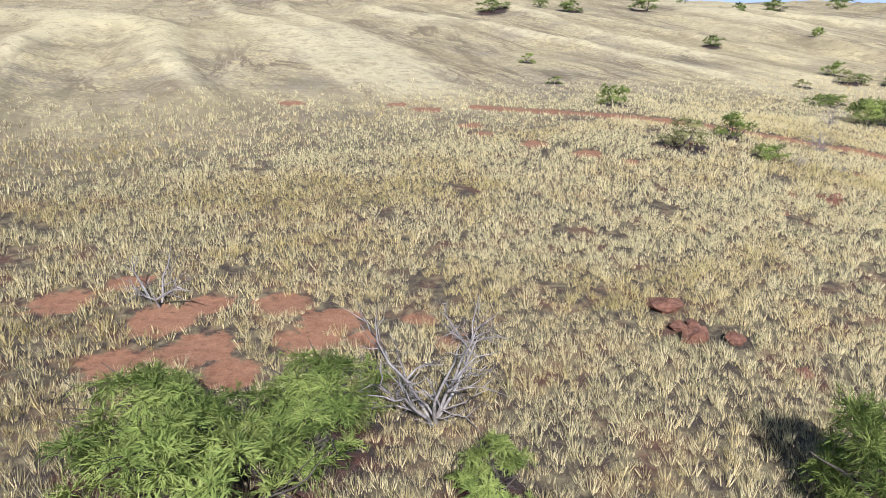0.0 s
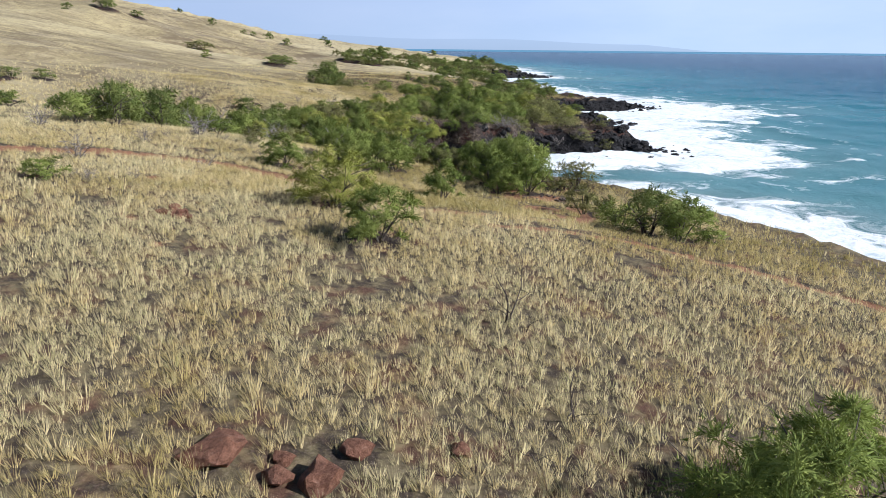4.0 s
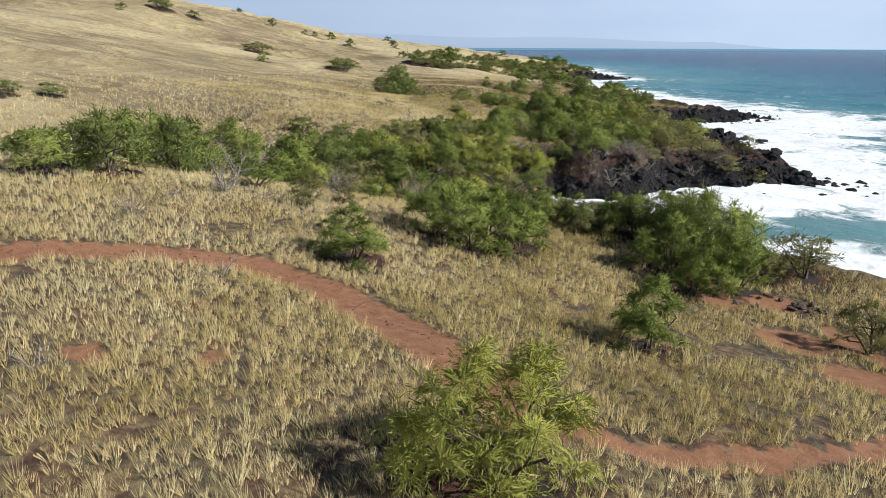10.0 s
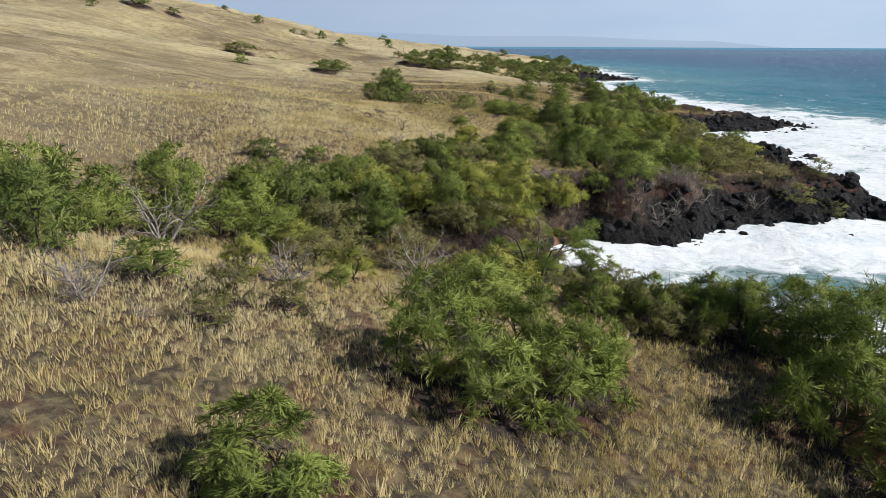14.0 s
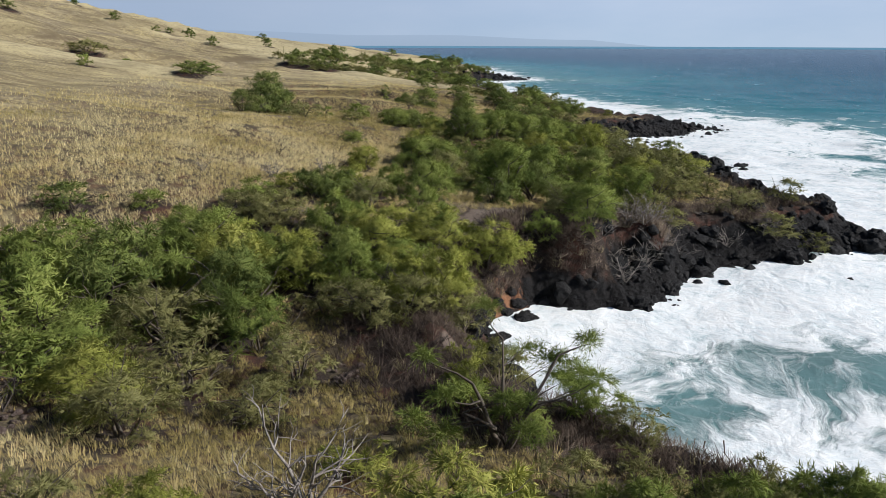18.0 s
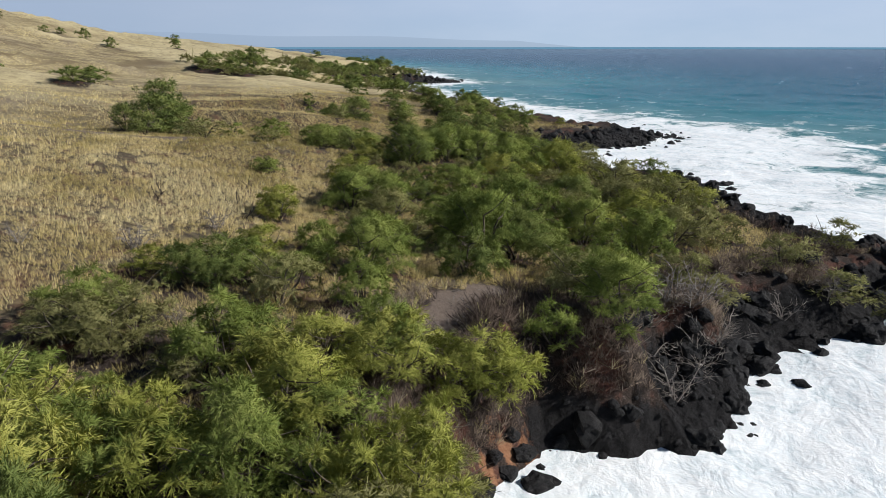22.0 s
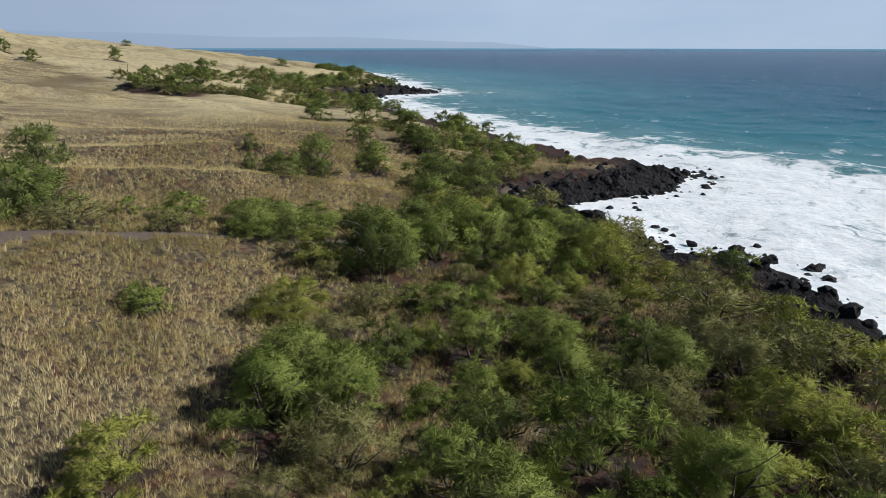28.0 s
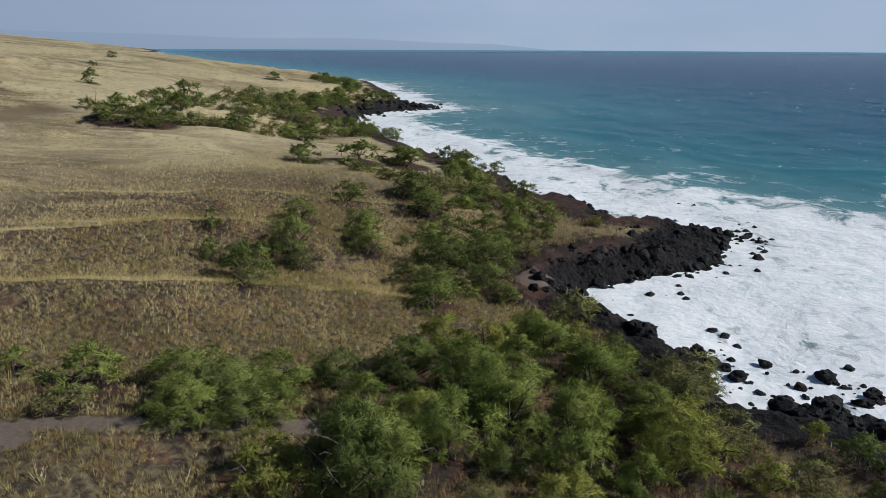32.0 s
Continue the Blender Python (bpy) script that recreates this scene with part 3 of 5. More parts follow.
STAND_I = [(156.6, 349.9, 13, 5.5), (175.9, 101.4, 5.6, 3.8), (178.1, 82.7, 7.5, 4.9), (192.6, 107.1, 9, 6.8), (193, 148.9, 9.3, 6.6), (197.7, 117.5, 5.3, 3.2), (200.1, 121.8, 7.9, 3.6), (204, 384, 13, 6.8), 
         (208, 114.1, 5.5, 3.2), (208.4, 87.9, 7.7, 4.6), (210.1, 108.5, 7.5, 4.1), (212.3, 161.1, 9.5, 6.4), (229.5, 133.4, 7, 5), (233.1, 141, 3, 2.6), (233.5, 136.3, 5.5, 3.7), (234.6, 141.2, 2.8, 2.4), 
         (236.6, 112.1, 7.9, 4), (238.1, 130.1, 4.5, 3.4), (238.5, 202.9, 9.9, 3.5), (240.7, 143.9, 3.5, 3), (241.3, 132.8, 7.7, 5.6), (244, 106.1, 7.4, 3.5)]
STAND_J = [(244.6, 203.2, 10, 3.6), (248.5, 113.6, 10, 5.7), (248.8, 124.6, 6.1, 3.7), (249, 207.1, 10.3, 4.1), (254.4, 107.9, 9.9, 5.2), (255.2, 339.8, 5.2, 3.6), (255.3, 127.3, 7.3, 5), (257.2, 138.6, 7.3, 4.1), 
         (272.5, 135.4, 7.1, 3.7), (273.2, 120.9, 7.9, 4.5), (276, 122.4, 7.2, 4.3), (280.3, 344.1, 13, 6.8), (281.2, 138, 7.7, 3.5), (284.2, 345, 8.5, 5.5), (292.4, 334.4, 7.6, 3.5), (294.1, 115, 10.5, 4.1), 
         (294.3, 129.3, 8.2, 4.7), (313.8, 161.2, 10.8, 5), (322.6, 149.8, 10.9, 5.8), (327.4, 223, 13, 5.4), (330.3, 140, 13, 5.2), (333.2, 142.8, 10.1, 4.6)]
STAND_K = [(334.1, 213.6, 13, 6.8), (338.2, 269.9, 5.9, 4.3), (341.6, 303.1, 4.4, 2.8), (343.8, 328, 6.6, 4.2), (347, 289, 6.2, 5), (349.5, 302.8, 4.5, 2.9), (349.7, 176.1, 13, 5.3), (354.2, 200, 13, 6.5), 
         (357.1, 365.5, 5.7, 3.9), (378, 268.1, 5, 4.1), (382.9, 193.9, 13, 5.4), (390, 238.4, 11, 6), (398.5, 282.7, 5.5, 3.7), (446.4, 210.9, 13, 6.8), (452.8, 323.6, 4.8, 3.3), (484.7, 214.5, 13, 6.8), 
         (548.2, 277.6, 10.4, 4.4), (563.4, 236, 13, 6.8), (565, 395, 7, 4.5)]
STAND_L = [(24.5, 71.4, 6, 3.2), (68.9, 137.5, 3.4, 1.7), (70.4, 80.9, 3, 1.9), (71.1, 34.8, 3.5, 3), (73.2, 82.1, 3.3, 2.5), (74.1, 37.7, 4.6, 3.7), (74.7, 79.5, 3.4, 2), (80.7, 144, 4.9, 2.5), 
         (83.7, 86.1, 4, 2.8), (87.7, 44.5, 3.4, 2), (90, 42.2, 6.9, 4.4), (91.4, 62.9, 3.7, 2.8), (92.3, 60.7, 3.7, 2.5), (92.9, 115.6, 6, 5.1), (93.9, 92.8, 6.3, 4.1), (94.2, 67.9, 3.6, 3), 
         (94.7, 65.4, 3.9, 3.3), (95.3, 70.6, 4, 2.6), (95.6, 63, 3.7, 3.2), (98.6, 88.4, 5.1, 2.6), (100.3, 94.4, 7.1, 3.8), (103.9, 88.9, 4.8, 4)]
STAND_M = [(105.3, 99.8, 7.7, 5.3), (105.9, 102.3, 7.5, 3.7), (113.7, 88.7, 5.9, 4), (113.8, 78.3, 5.1, 4), (116, 86.3, 6, 4.2), (118.9, 83.1, 5.4, 3.7), (122.3, 84, 4.9, 3), (123.4, 98.7, 4.2, 2.3), 
         (123.7, 106.3, 5.9, 3.2), (124.2, 104.3, 4.8, 3.6), (124.8, 102.7, 4.4, 2.5), (126.6, 104, 4.8, 3.3), (149, 69.1, 5.6, 2.8), (150.1, 71.6, 6.5, 3.3), (158, 57.1, 6.6, 3.3), (160.3, 52.5, 4.8, 2.6), 
         (160.8, 61.9, 6.7, 3.6), (165.2, 71.4, 9, 5.4), (167.5, 55.4, 5, 3.4), (167.8, 65.3, 4.9, 3.3), (172.1, 67.7, 6.4, 5.2), (174.1, 82.7, 7.7, 4.2)]
STAND_N = [(178.2, 106.5, 4.8, 2.4), (180.5, 76.3, 9.2, 4.7), (181.7, 70.7, 8.5, 5.1), (185.1, 77.7, 7.5, 3.5), (189.2, 86.5, 6, 3), (189.6, 76.8, 9.2, 5.6), (191.3, 139.4, 9.3, 3.5), (194.6, 130.8, 4.7, 2.4), 
         (208.8, 82.2, 7.1, 3.5), (215.2, 85.4, 9.6, 4.8), (221, 129.1, 4.4, 2.2), (221.4, 83.4, 6.3, 3.3), (261.4, 102.6, 7.1, 4), (266.1, 268.6, 13, 5.6), (300.4, 114, 9.6, 3.7), (343.9, 207.2, 13, 5.5)]
STAND_O = [(79.5, 112.5, 7, 4.6), (90, 106.5, 6, 4.2), (196.5, 146.5, 8.5, 5.2), (190, 152.5, 6.5, 4.6), (200.5, 151, 7.5, 4.8), (187, 147, 6, 3.8)]
STAND_P = [(93.2, 68, 4.4, 3.4), (94.5, 64, 4.6, 3.6), (96.5, 60.5, 5, 4), (88, 72.6, 5, 3.8), (83.5, 52.6, 6.5, 5.4), (79.5, 49.6, 5.5, 4.8), (75.6, 64, 6.2, 4.4), (79.8, 67.6, 5.2, 4.6), (78, 108, 7, 4.4), (82.4, 106, 6.5, 4), (86.2, 109, 7, 4.8), (87, 113, 7.5, 5.2), (76.5, 104, 6, 3.6), (69, 104, 6.5, 3.8), (18.3, 17.6, 5.6, 4.4)]
STAND_ROWS = [("d", STAND_O), ("g", STAND_P), ("g", STAND_A), ("g", STAND_B), ("g", STAND_C), ("g", STAND_D), ("g", STAND_E), ("y", STAND_F), ("y", STAND_G), ("d", STAND_H), ("d", STAND_I), ("d", STAND_J), ("d", STAND_K), ("o", STAND_L), ("o", STAND_M), ("o", STAND_N)]
STANDS = [rows for _, rows in STAND_ROWS]
TREES = [row for stand in STANDS for row in stand]


def blobs(x, y, rows):
    m = np.zeros(x.shape)
    for a, b, r in rows:
        m = np.maximum(m, 1 - smooth(0.55, 1.45, np.hypot(x - a, y - b) / r))
    return m


def soil_mask(x, y):
    m = blobs(x, y, BARE)
    for key, (pts, half) in ROADS.items():
        if key == "track":
            continue
        m = np.maximum(m, 1 - smooth(half * 0.75, half * 1.35, line_distance(x, y, pts)))
    return m


def sand_mask(x, y):
    pts, half = ROADS["track"]
    return np.maximum(blobs(x, y, PALE), 1 - smooth(half * 0.75, half * 1.35, line_distance(x, y, pts)))


def axis(lo, a, b, hi, step, grow=1.07):
    mid_a = list(np.arange(a, b + step / 2, step))
    up, s, v = [], step, mid_a[-1]
    while v < hi:
        s *= grow
        v += s
        up.append(v)
    down, s, v = [], step, a
    while v > lo:
        s *= grow
        v -= s
        down.append(v)
    return np.array(down[::-1] + mid_a + up)


def sheet(xs, ys):
    gx, gy = np.meshgrid(xs, ys)
    nx, ny = len(xs), len(ys)
    i = (np.arange(ny - 1)[:, None] * nx + np.arange(nx - 1)[None]).ravel()
    return gx.ravel(), gy.ravel(), np.stack([i, i + 1, i + nx + 1, i + nx], 1)


# open grassland near the flight
MEADOW = [(-8, 12), (5, 30), (60, 62), (110, 85), (160, 98), (215, 118), (250, 132)]


def build_ground():
    gx, gy, faces = sheet(axis(-1500, -25, 315, 4850, 0.98, 1.035), axis(-900, -10, 150, 4800, 0.98, 1.05))
    d = shore_distance(gx, gy)
    h, out, wide = land(gx, gy, d)
    soil = soil_mask(gx, gy)
    h = h - 0.10 * soil
    ledge = 1.9 + 2.3 * np.exp(-((gx - 154) / 16) ** 2) + 0.8 * fbm(gx / 5, gy / 5, 23, 3)
    rock = np.maximum((1 - smooth(wide * 0.55, wide * 1.2, d)) * (1 - smooth(ledge - 0.4, ledge + 0.7, h)), smooth(0.25, 0.6, out))
    rock = np.maximum(rock, (1 - smooth(wide * 0.6, wide * 0.95, d)) * (1 - smooth(104, 110, gx)))
    rock = np.maximum(rock, (1 - smooth(8.5, 12, d + 2.5 * fbm(gx / 7, gy / 7, 24, 2))) * smooth(166, 176, gx) * (1 - smooth(232, 244, gx)))
    rock = np.maximum(rock, (1 - smooth(wide * 0.6, wide * 0.95, d)) * smooth(232, 244, gx))
    rock *= 1 - 0.85 * blobs(gx, gy, [(113, 82, 5), (121, 86, 5), (250, 99, 3), (128.5, 82.5, 3.5)])
    # litter within each crown's reach; its dark tone also stands in for tree shade
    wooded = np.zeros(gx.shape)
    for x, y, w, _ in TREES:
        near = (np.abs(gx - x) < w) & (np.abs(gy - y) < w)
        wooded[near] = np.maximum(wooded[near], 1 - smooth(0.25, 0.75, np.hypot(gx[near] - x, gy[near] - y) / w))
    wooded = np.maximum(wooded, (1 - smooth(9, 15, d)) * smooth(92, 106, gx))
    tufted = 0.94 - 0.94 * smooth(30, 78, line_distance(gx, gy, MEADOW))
    me = mesh_of("ground", np.stack([gx, gy, h], 1), faces, GROUND, {"soil": soil, "sand": sand_mask(gx, gy), "rock": np.clip(rock, 0, 1), "wooded": wooded, "tufted": tufted, "ridge": smooth(0.2, 3.2, spurs(gx, gy)), "trail": slope_lines(gx, gy)}, flat=False)
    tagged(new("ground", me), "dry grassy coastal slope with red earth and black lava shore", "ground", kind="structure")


def build_water():
    gx, gy, faces = sheet(axis(-1500, 75, 380, 4900, 1.4, 1.04), axis(-4800, -30, 180, 3300, 1.4, 1.05))
    d = shore_distance(gx, gy)
    off = np.maximum(-d, 0)
    roll = fbm(gx / 40, gy / 40, 51, 3)
    reach = 30 + 48 * np.exp(-(((gx - 262) / 45) ** 2 + ((gy - 55) / 45) ** 2)) + 30 * np.exp(-((gx - 400) / 110) ** 2) + 14 * np.exp(-(((gx - 175) / 30) ** 2 + ((gy - 25) / 40) ** 2))
    surf = 0.86 - smooth(0.3, 1.0, (off + 9 * roll) / reach) * 0.66 - 0.28 * smooth(1.0, 1.9, (off + 9 * roll) / reach)
    # the sheltered cove is clearer in its middle
    surf -= 0.42 * np.exp(-(((gx - 117) / 7) ** 2 + ((gy - 67) / 9) ** 2))
    surf += 0.2 * fbm(gx / 8, gy / 8, 64, 2)
    # lines of broken swell farther out
    crest = np.clip(np.sin((off + 14 * roll + 0.1 * gx) / 9.5), 0, 1) ** 8
    surf = surf + 0.16 * crest * (1 - smooth(60, 130, off)) * smooth(20, 40, off)
    depth = smooth(0, 1, np.clip(off / 520, 0, 1) ** 0.55)
    h = 0.25 * fbm(gx / 9, gy / 9, 61, 3) + 0.55 * fbm(gx / 26, gy / 18, 62, 2) * (1 - smooth(300, 900, off)) + 0.5 * crest * (1 - smooth(60, 130, off)) * smooth(14, 30, off)
    h += 0.35 * np.abs(fbm(gx / 3.4, gy / 3.4, 63, 3)) * np.clip(surf, 0, 1)
    h *= 1 - smooth(600, 1500, off)
    me = mesh_of("water", np.stack([gx, gy, h], 1), faces, WATER, {"depth": depth, "surf": np.clip(surf, 0, 1.2)}, flat=False)
    tagged(new("water", me), "blue-green sea with white surf along the rocks", "sea", kind="structure")


build_ground()
build_water()


def haze_material(name, low, high, top, cloud):
    m = bpy.data.materials.new(name)
    m.use_nodes = True
    n, l = m.node_tree.nodes, m.node_tree.links
    n.remove(n["Principled BSDF"])
    # an even glow: the haze is put into the colour of the sheet
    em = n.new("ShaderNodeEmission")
    co = n.new("ShaderNodeTexCoord").outputs["Object"]
    sep = n.new("ShaderNodeSeparateXYZ")
    l.new(co, sep.inputs[0])
    f = maths(n, l, "DIVIDE", sep.outputs[2], top)
    mp = n.new("ShaderNodeMapping")
    mp.inputs["Scale"].default_value = (1, 1, 4)
    l.new(co, mp.inputs["Vector"])
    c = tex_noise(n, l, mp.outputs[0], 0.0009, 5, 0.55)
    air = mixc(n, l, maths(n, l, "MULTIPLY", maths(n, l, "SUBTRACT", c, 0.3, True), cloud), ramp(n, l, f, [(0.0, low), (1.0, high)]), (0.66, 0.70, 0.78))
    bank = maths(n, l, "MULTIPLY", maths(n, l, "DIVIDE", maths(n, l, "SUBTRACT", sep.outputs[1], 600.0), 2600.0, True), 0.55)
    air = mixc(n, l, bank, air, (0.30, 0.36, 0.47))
    # below the true horizon the sheet glows in the colour of the far sea
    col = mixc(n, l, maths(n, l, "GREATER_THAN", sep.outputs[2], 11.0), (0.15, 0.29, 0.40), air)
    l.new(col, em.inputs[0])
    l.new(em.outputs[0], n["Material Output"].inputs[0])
    return m


def build_backdrop():
    # hazy sky low over the sea, all round
    k = 96
    vs = [(4880 * math.cos(2 * math.pi * i / k), 4880 * math.sin(2 * math.pi * i / k), z) for z in (-40, 250, 620) for i in range(k)]
    fs = [(r * k + i, r * k + (i + 1) % k, (r + 1) * k + (i + 1) % k, (r + 1) * k + i) for r in range(2) for i in range(k)]
    tagged(new("backdrop", mesh_of("backdrop", vs, fs, haze_material("sky_haze", (0.47, 0.57, 0.68), (0.47, 0.56, 0.71), 420.0, 0.9), flat=False)), "pale blue-grey hazy sky low over the sea", "sky", kind="structure")
    # the far side of the bay, a long mountain flank, its haze painted as a glow
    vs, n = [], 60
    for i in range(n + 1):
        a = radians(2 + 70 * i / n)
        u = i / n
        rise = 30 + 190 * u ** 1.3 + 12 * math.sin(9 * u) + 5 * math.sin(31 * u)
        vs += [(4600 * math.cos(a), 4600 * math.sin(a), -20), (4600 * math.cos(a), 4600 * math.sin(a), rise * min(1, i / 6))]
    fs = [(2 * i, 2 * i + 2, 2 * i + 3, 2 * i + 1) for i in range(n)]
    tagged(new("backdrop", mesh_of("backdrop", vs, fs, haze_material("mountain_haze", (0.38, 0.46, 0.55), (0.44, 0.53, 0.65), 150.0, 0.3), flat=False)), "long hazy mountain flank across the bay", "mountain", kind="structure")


build_backdrop()


def heights(x, y):
    x, y = np.asarray(x, float), np.asarray(y, float)
    return land(x, y)[0] - 0.10 * soil_mask(x, y)


# ---- plants ----
def tube(path, radii, sides=5):
    """A tapering limb along a list of points."""
    path = [Vector(p) for p in path]
    vs, fs = [], []
    for i, (p, r) in enumerate(zip(path, radii)):
        way = (path[min(i + 1, len(path) - 1)] - path[max(i - 1, 0)]).normalized()
        a = way.orthogonal().normalized()
        b = way.cross(a)
        for k in range(sides):
            w = 2 * math.pi * k / sides
            vs.append(p + a * (math.cos(w) * r) + b * (math.sin(w) * r))
    for i in range(len(path) - 1):
        for k in range(sides):
            k2 = (k + 1) % sides
            fs.append((i * sides + k, i * sides + k2, (i + 1) * sides + k2, (i + 1) * sides + k))
    return [tuple(v) for v in vs], fs


def join(pieces):
    vs, fs = [], []
    for v, f in pieces:
        o = len(vs)
        vs += v
        fs += [tuple(i + o for i in q) for q in f]
    return vs, fs


def limb_path(rng, start, way, length, steps, wander, rise=0.0):
    p, out = Vector(start), [Vector(start)]
    d = Vector(way).normalized()
    for _ in range(steps):
        d = (d + Vector((rng.gauss(0, wander), rng.gauss(0, wander), rng.gauss(0, wander) + rise))).normalized()
        p = p + d * (length / steps)
        out.append(p.copy())
    return out


def leaf_clumps(nr, centres, radii, twigs, leaves, size, slim=0.1):
    """Feathery foliage: arching twigs from each clump's middle, set with long narrow drooping leaves. Returns verts, faces, clump values."""
    vs, cl = [], []
    for c, r in zip(centres, radii):
        k = max(5, int(twigs * (r / radii.mean()) ** 1.5))
        way = nr.normal(size=(k, 3))
        way[:, 2] = np.abs(way[:, 2]) * 0.7 + 0.05 - 0.5 * (nr.random_sample(k) < 0.25)
        way /= np.linalg.norm(way, axis=1, keepdims=True)
        ln = r * nr.uniform(0.7, 1.35, k)
        u = nr.uniform(0.08, 1.0, (k, leaves))
        droop = nr.uniform(0.15, 0.6, (k, 1))
        pos = c + way[:, None] * (ln[:, None] * u)[..., None]
        pos[..., 2] -= droop * ln[:, None] * u ** 2
        pos += nr.normal(size=pos.shape) * 0.05 * r
        d = np.repeat(way[:, None], leaves, 1) + nr.normal(size=(k, leaves, 3)) * 0.36
        d[..., 2] -= 1.5 * droop * u
        d /= np.linalg.norm(d, axis=2, keepdims=True)
        side = np.cross(d, nr.normal(size=d.shape))
        side /= np.linalg.norm(side, axis=2, keepdims=True)
        s = (size * nr.uniform(0.6, 1.35, (k, leaves)))[..., None]
        tri = np.stack([pos - side * s * slim, pos + side * s * slim, pos + d * s], 2).reshape(-1, 3)
        vs.append(tri)
        cl.append(np.full(len(tri), nr.uniform()))
    v = np.concatenate(vs)
    # leaves turn their upper side outwards, as the tufts of a crown do
    mid = np.repeat(np.repeat(centres, [len(q) // 3 for q in vs], 0), 1, 0)
    t = v.reshape(-1, 3, 3)
    out = t.mean(1) - (0.65 * mid + 0.35 * centres.mean(0)) + np.array([0, 0, 0.15]) * radii.mean()
    out /= np.linalg.norm(out, axis=1, keepdims=True)
    face = np.cross(t[:, 1] - t[:, 0], t[:, 2] - t[:, 0])
    face /= np.linalg.norm(face, axis=1, keepdims=True) + 1e-9
    back = (face * out).sum(1) < 0
    t[back] = t[back][:, ::-1]
    face[back] *= -1
    nrm = 0.65 * out + 0.7 * face
    nrm /= np.linalg.norm(nrm, axis=1, keepdims=True)
    return t.reshape(-1, 3), np.arange(len(v)).reshape(-1, 3), np.concatenate(cl), np.repeat(nrm, 3, 0)


def tree_proto(seed, kind, width, height, stems, clumps, twigs, leaves, size, spread_low=0.25, sparse=False, slim=0.1):
    """A many-stemmed thorn tree: spreading limbs and a wide, uneven, feathery crown."""
    rng, nr = random.Random(seed), np.random.RandomState(seed)
    root = new("tree", None)
    pieces, tips = [], []
    for i in range(stems):
        a = 2 * math.pi * (i + rng.random() * 0.8) / stems
        lean = rng.uniform(0.35, 0.95)
        p = limb_path(rng, (rng.gauss(0, 0.12), rng.gauss(0, 0.12), -0.15), (math.cos(a) * lean, math.sin(a) * lean, 1.0), height * rng.uniform(0.55, 0.8), 4, 0.16)
        r0 = 0.022 * width * rng.uniform(0.6, 1.1)
        pieces.append(tube([tuple(q) for q in p], [r0, r0 * 0.8, r0 * 0.62, r0 * 0.48, r0 * 0.35], 4))
        for j in range(3):
            q = p[2 + j % 3]
            b = a + rng.uniform(-1.3, 1.3)
            sub = limb_path(rng, tuple(q), (math.cos(b), math.sin(b), rng.uniform(0.1, 0.7)), width * rng.uniform(0.2, 0.36), 3, 0.2)
            pieces.append(tube([tuple(s) for s in sub], [r0 * 0.42, r0 * 0.3, r0 * 0.2, r0 * 0.1], 3))
            tips.append(sub[-1])
    part("trunk", mesh_of("trunk", *join(pieces), BARK, flat=False), root)
    cs, rs = [], []
    off = (rng.uniform(-0.08, 0.08) * width, rng.uniform(-0.08, 0.08) * width)
    for i in range(clumps):
        a, q = rng.uniform(0, 2 * math.pi), math.sqrt(rng.random())
        lobe = 1 + 0.22 * math.sin(2 * a + seed) + 0.16 * math.sin(3 * a + 2 * seed)
        rad = width * 0.40 * q * lobe
        dome = height * (spread_low + (0.86 - spread_low) * math.sqrt(max(0.0, 1 - (q * 0.97) ** 3.2)))
        low = height * spread_low * 0.6
        z = dome - (dome - low) * rng.random() ** 1.6 * 0.95
        cs.append((rad * math.cos(a) + off[0], rad * math.sin(a) + off[1], z + rng.gauss(0, 0.05) * height))
        rs.append(width * rng.uniform(0.075, 0.14))
    if sparse:
        cs = [tuple(t + Vector((rng.gauss(0, 0.25), rng.gauss(0, 0.25), 0.15))) for t in tips for _ in range(3)]
        rs = [width * rng.uniform(0.06, 0.11) for _ in cs]
    v, f, c, nv = leaf_clumps(nr, np.array(cs), np.array(rs), twigs, leaves, size, slim)
    part("crown", mesh_of("crown", v, f, LEAF[kind], {"clump": c}, normals=nv), root)
    return root


LOOKS = {"g": ("green feathery thorn tree with spreading stems", "spreading green tree"), "y": ("yellow-green feathery thorn tree in new leaf", "yellow-green tree"),
         "d": ("dark green low thorn tree with a dense crown", "dark green tree"), "o": ("olive half-dry thorn shrub with thin grey foliage", "dry olive shrub")}
PROTO, MIDDLE = {}, {}
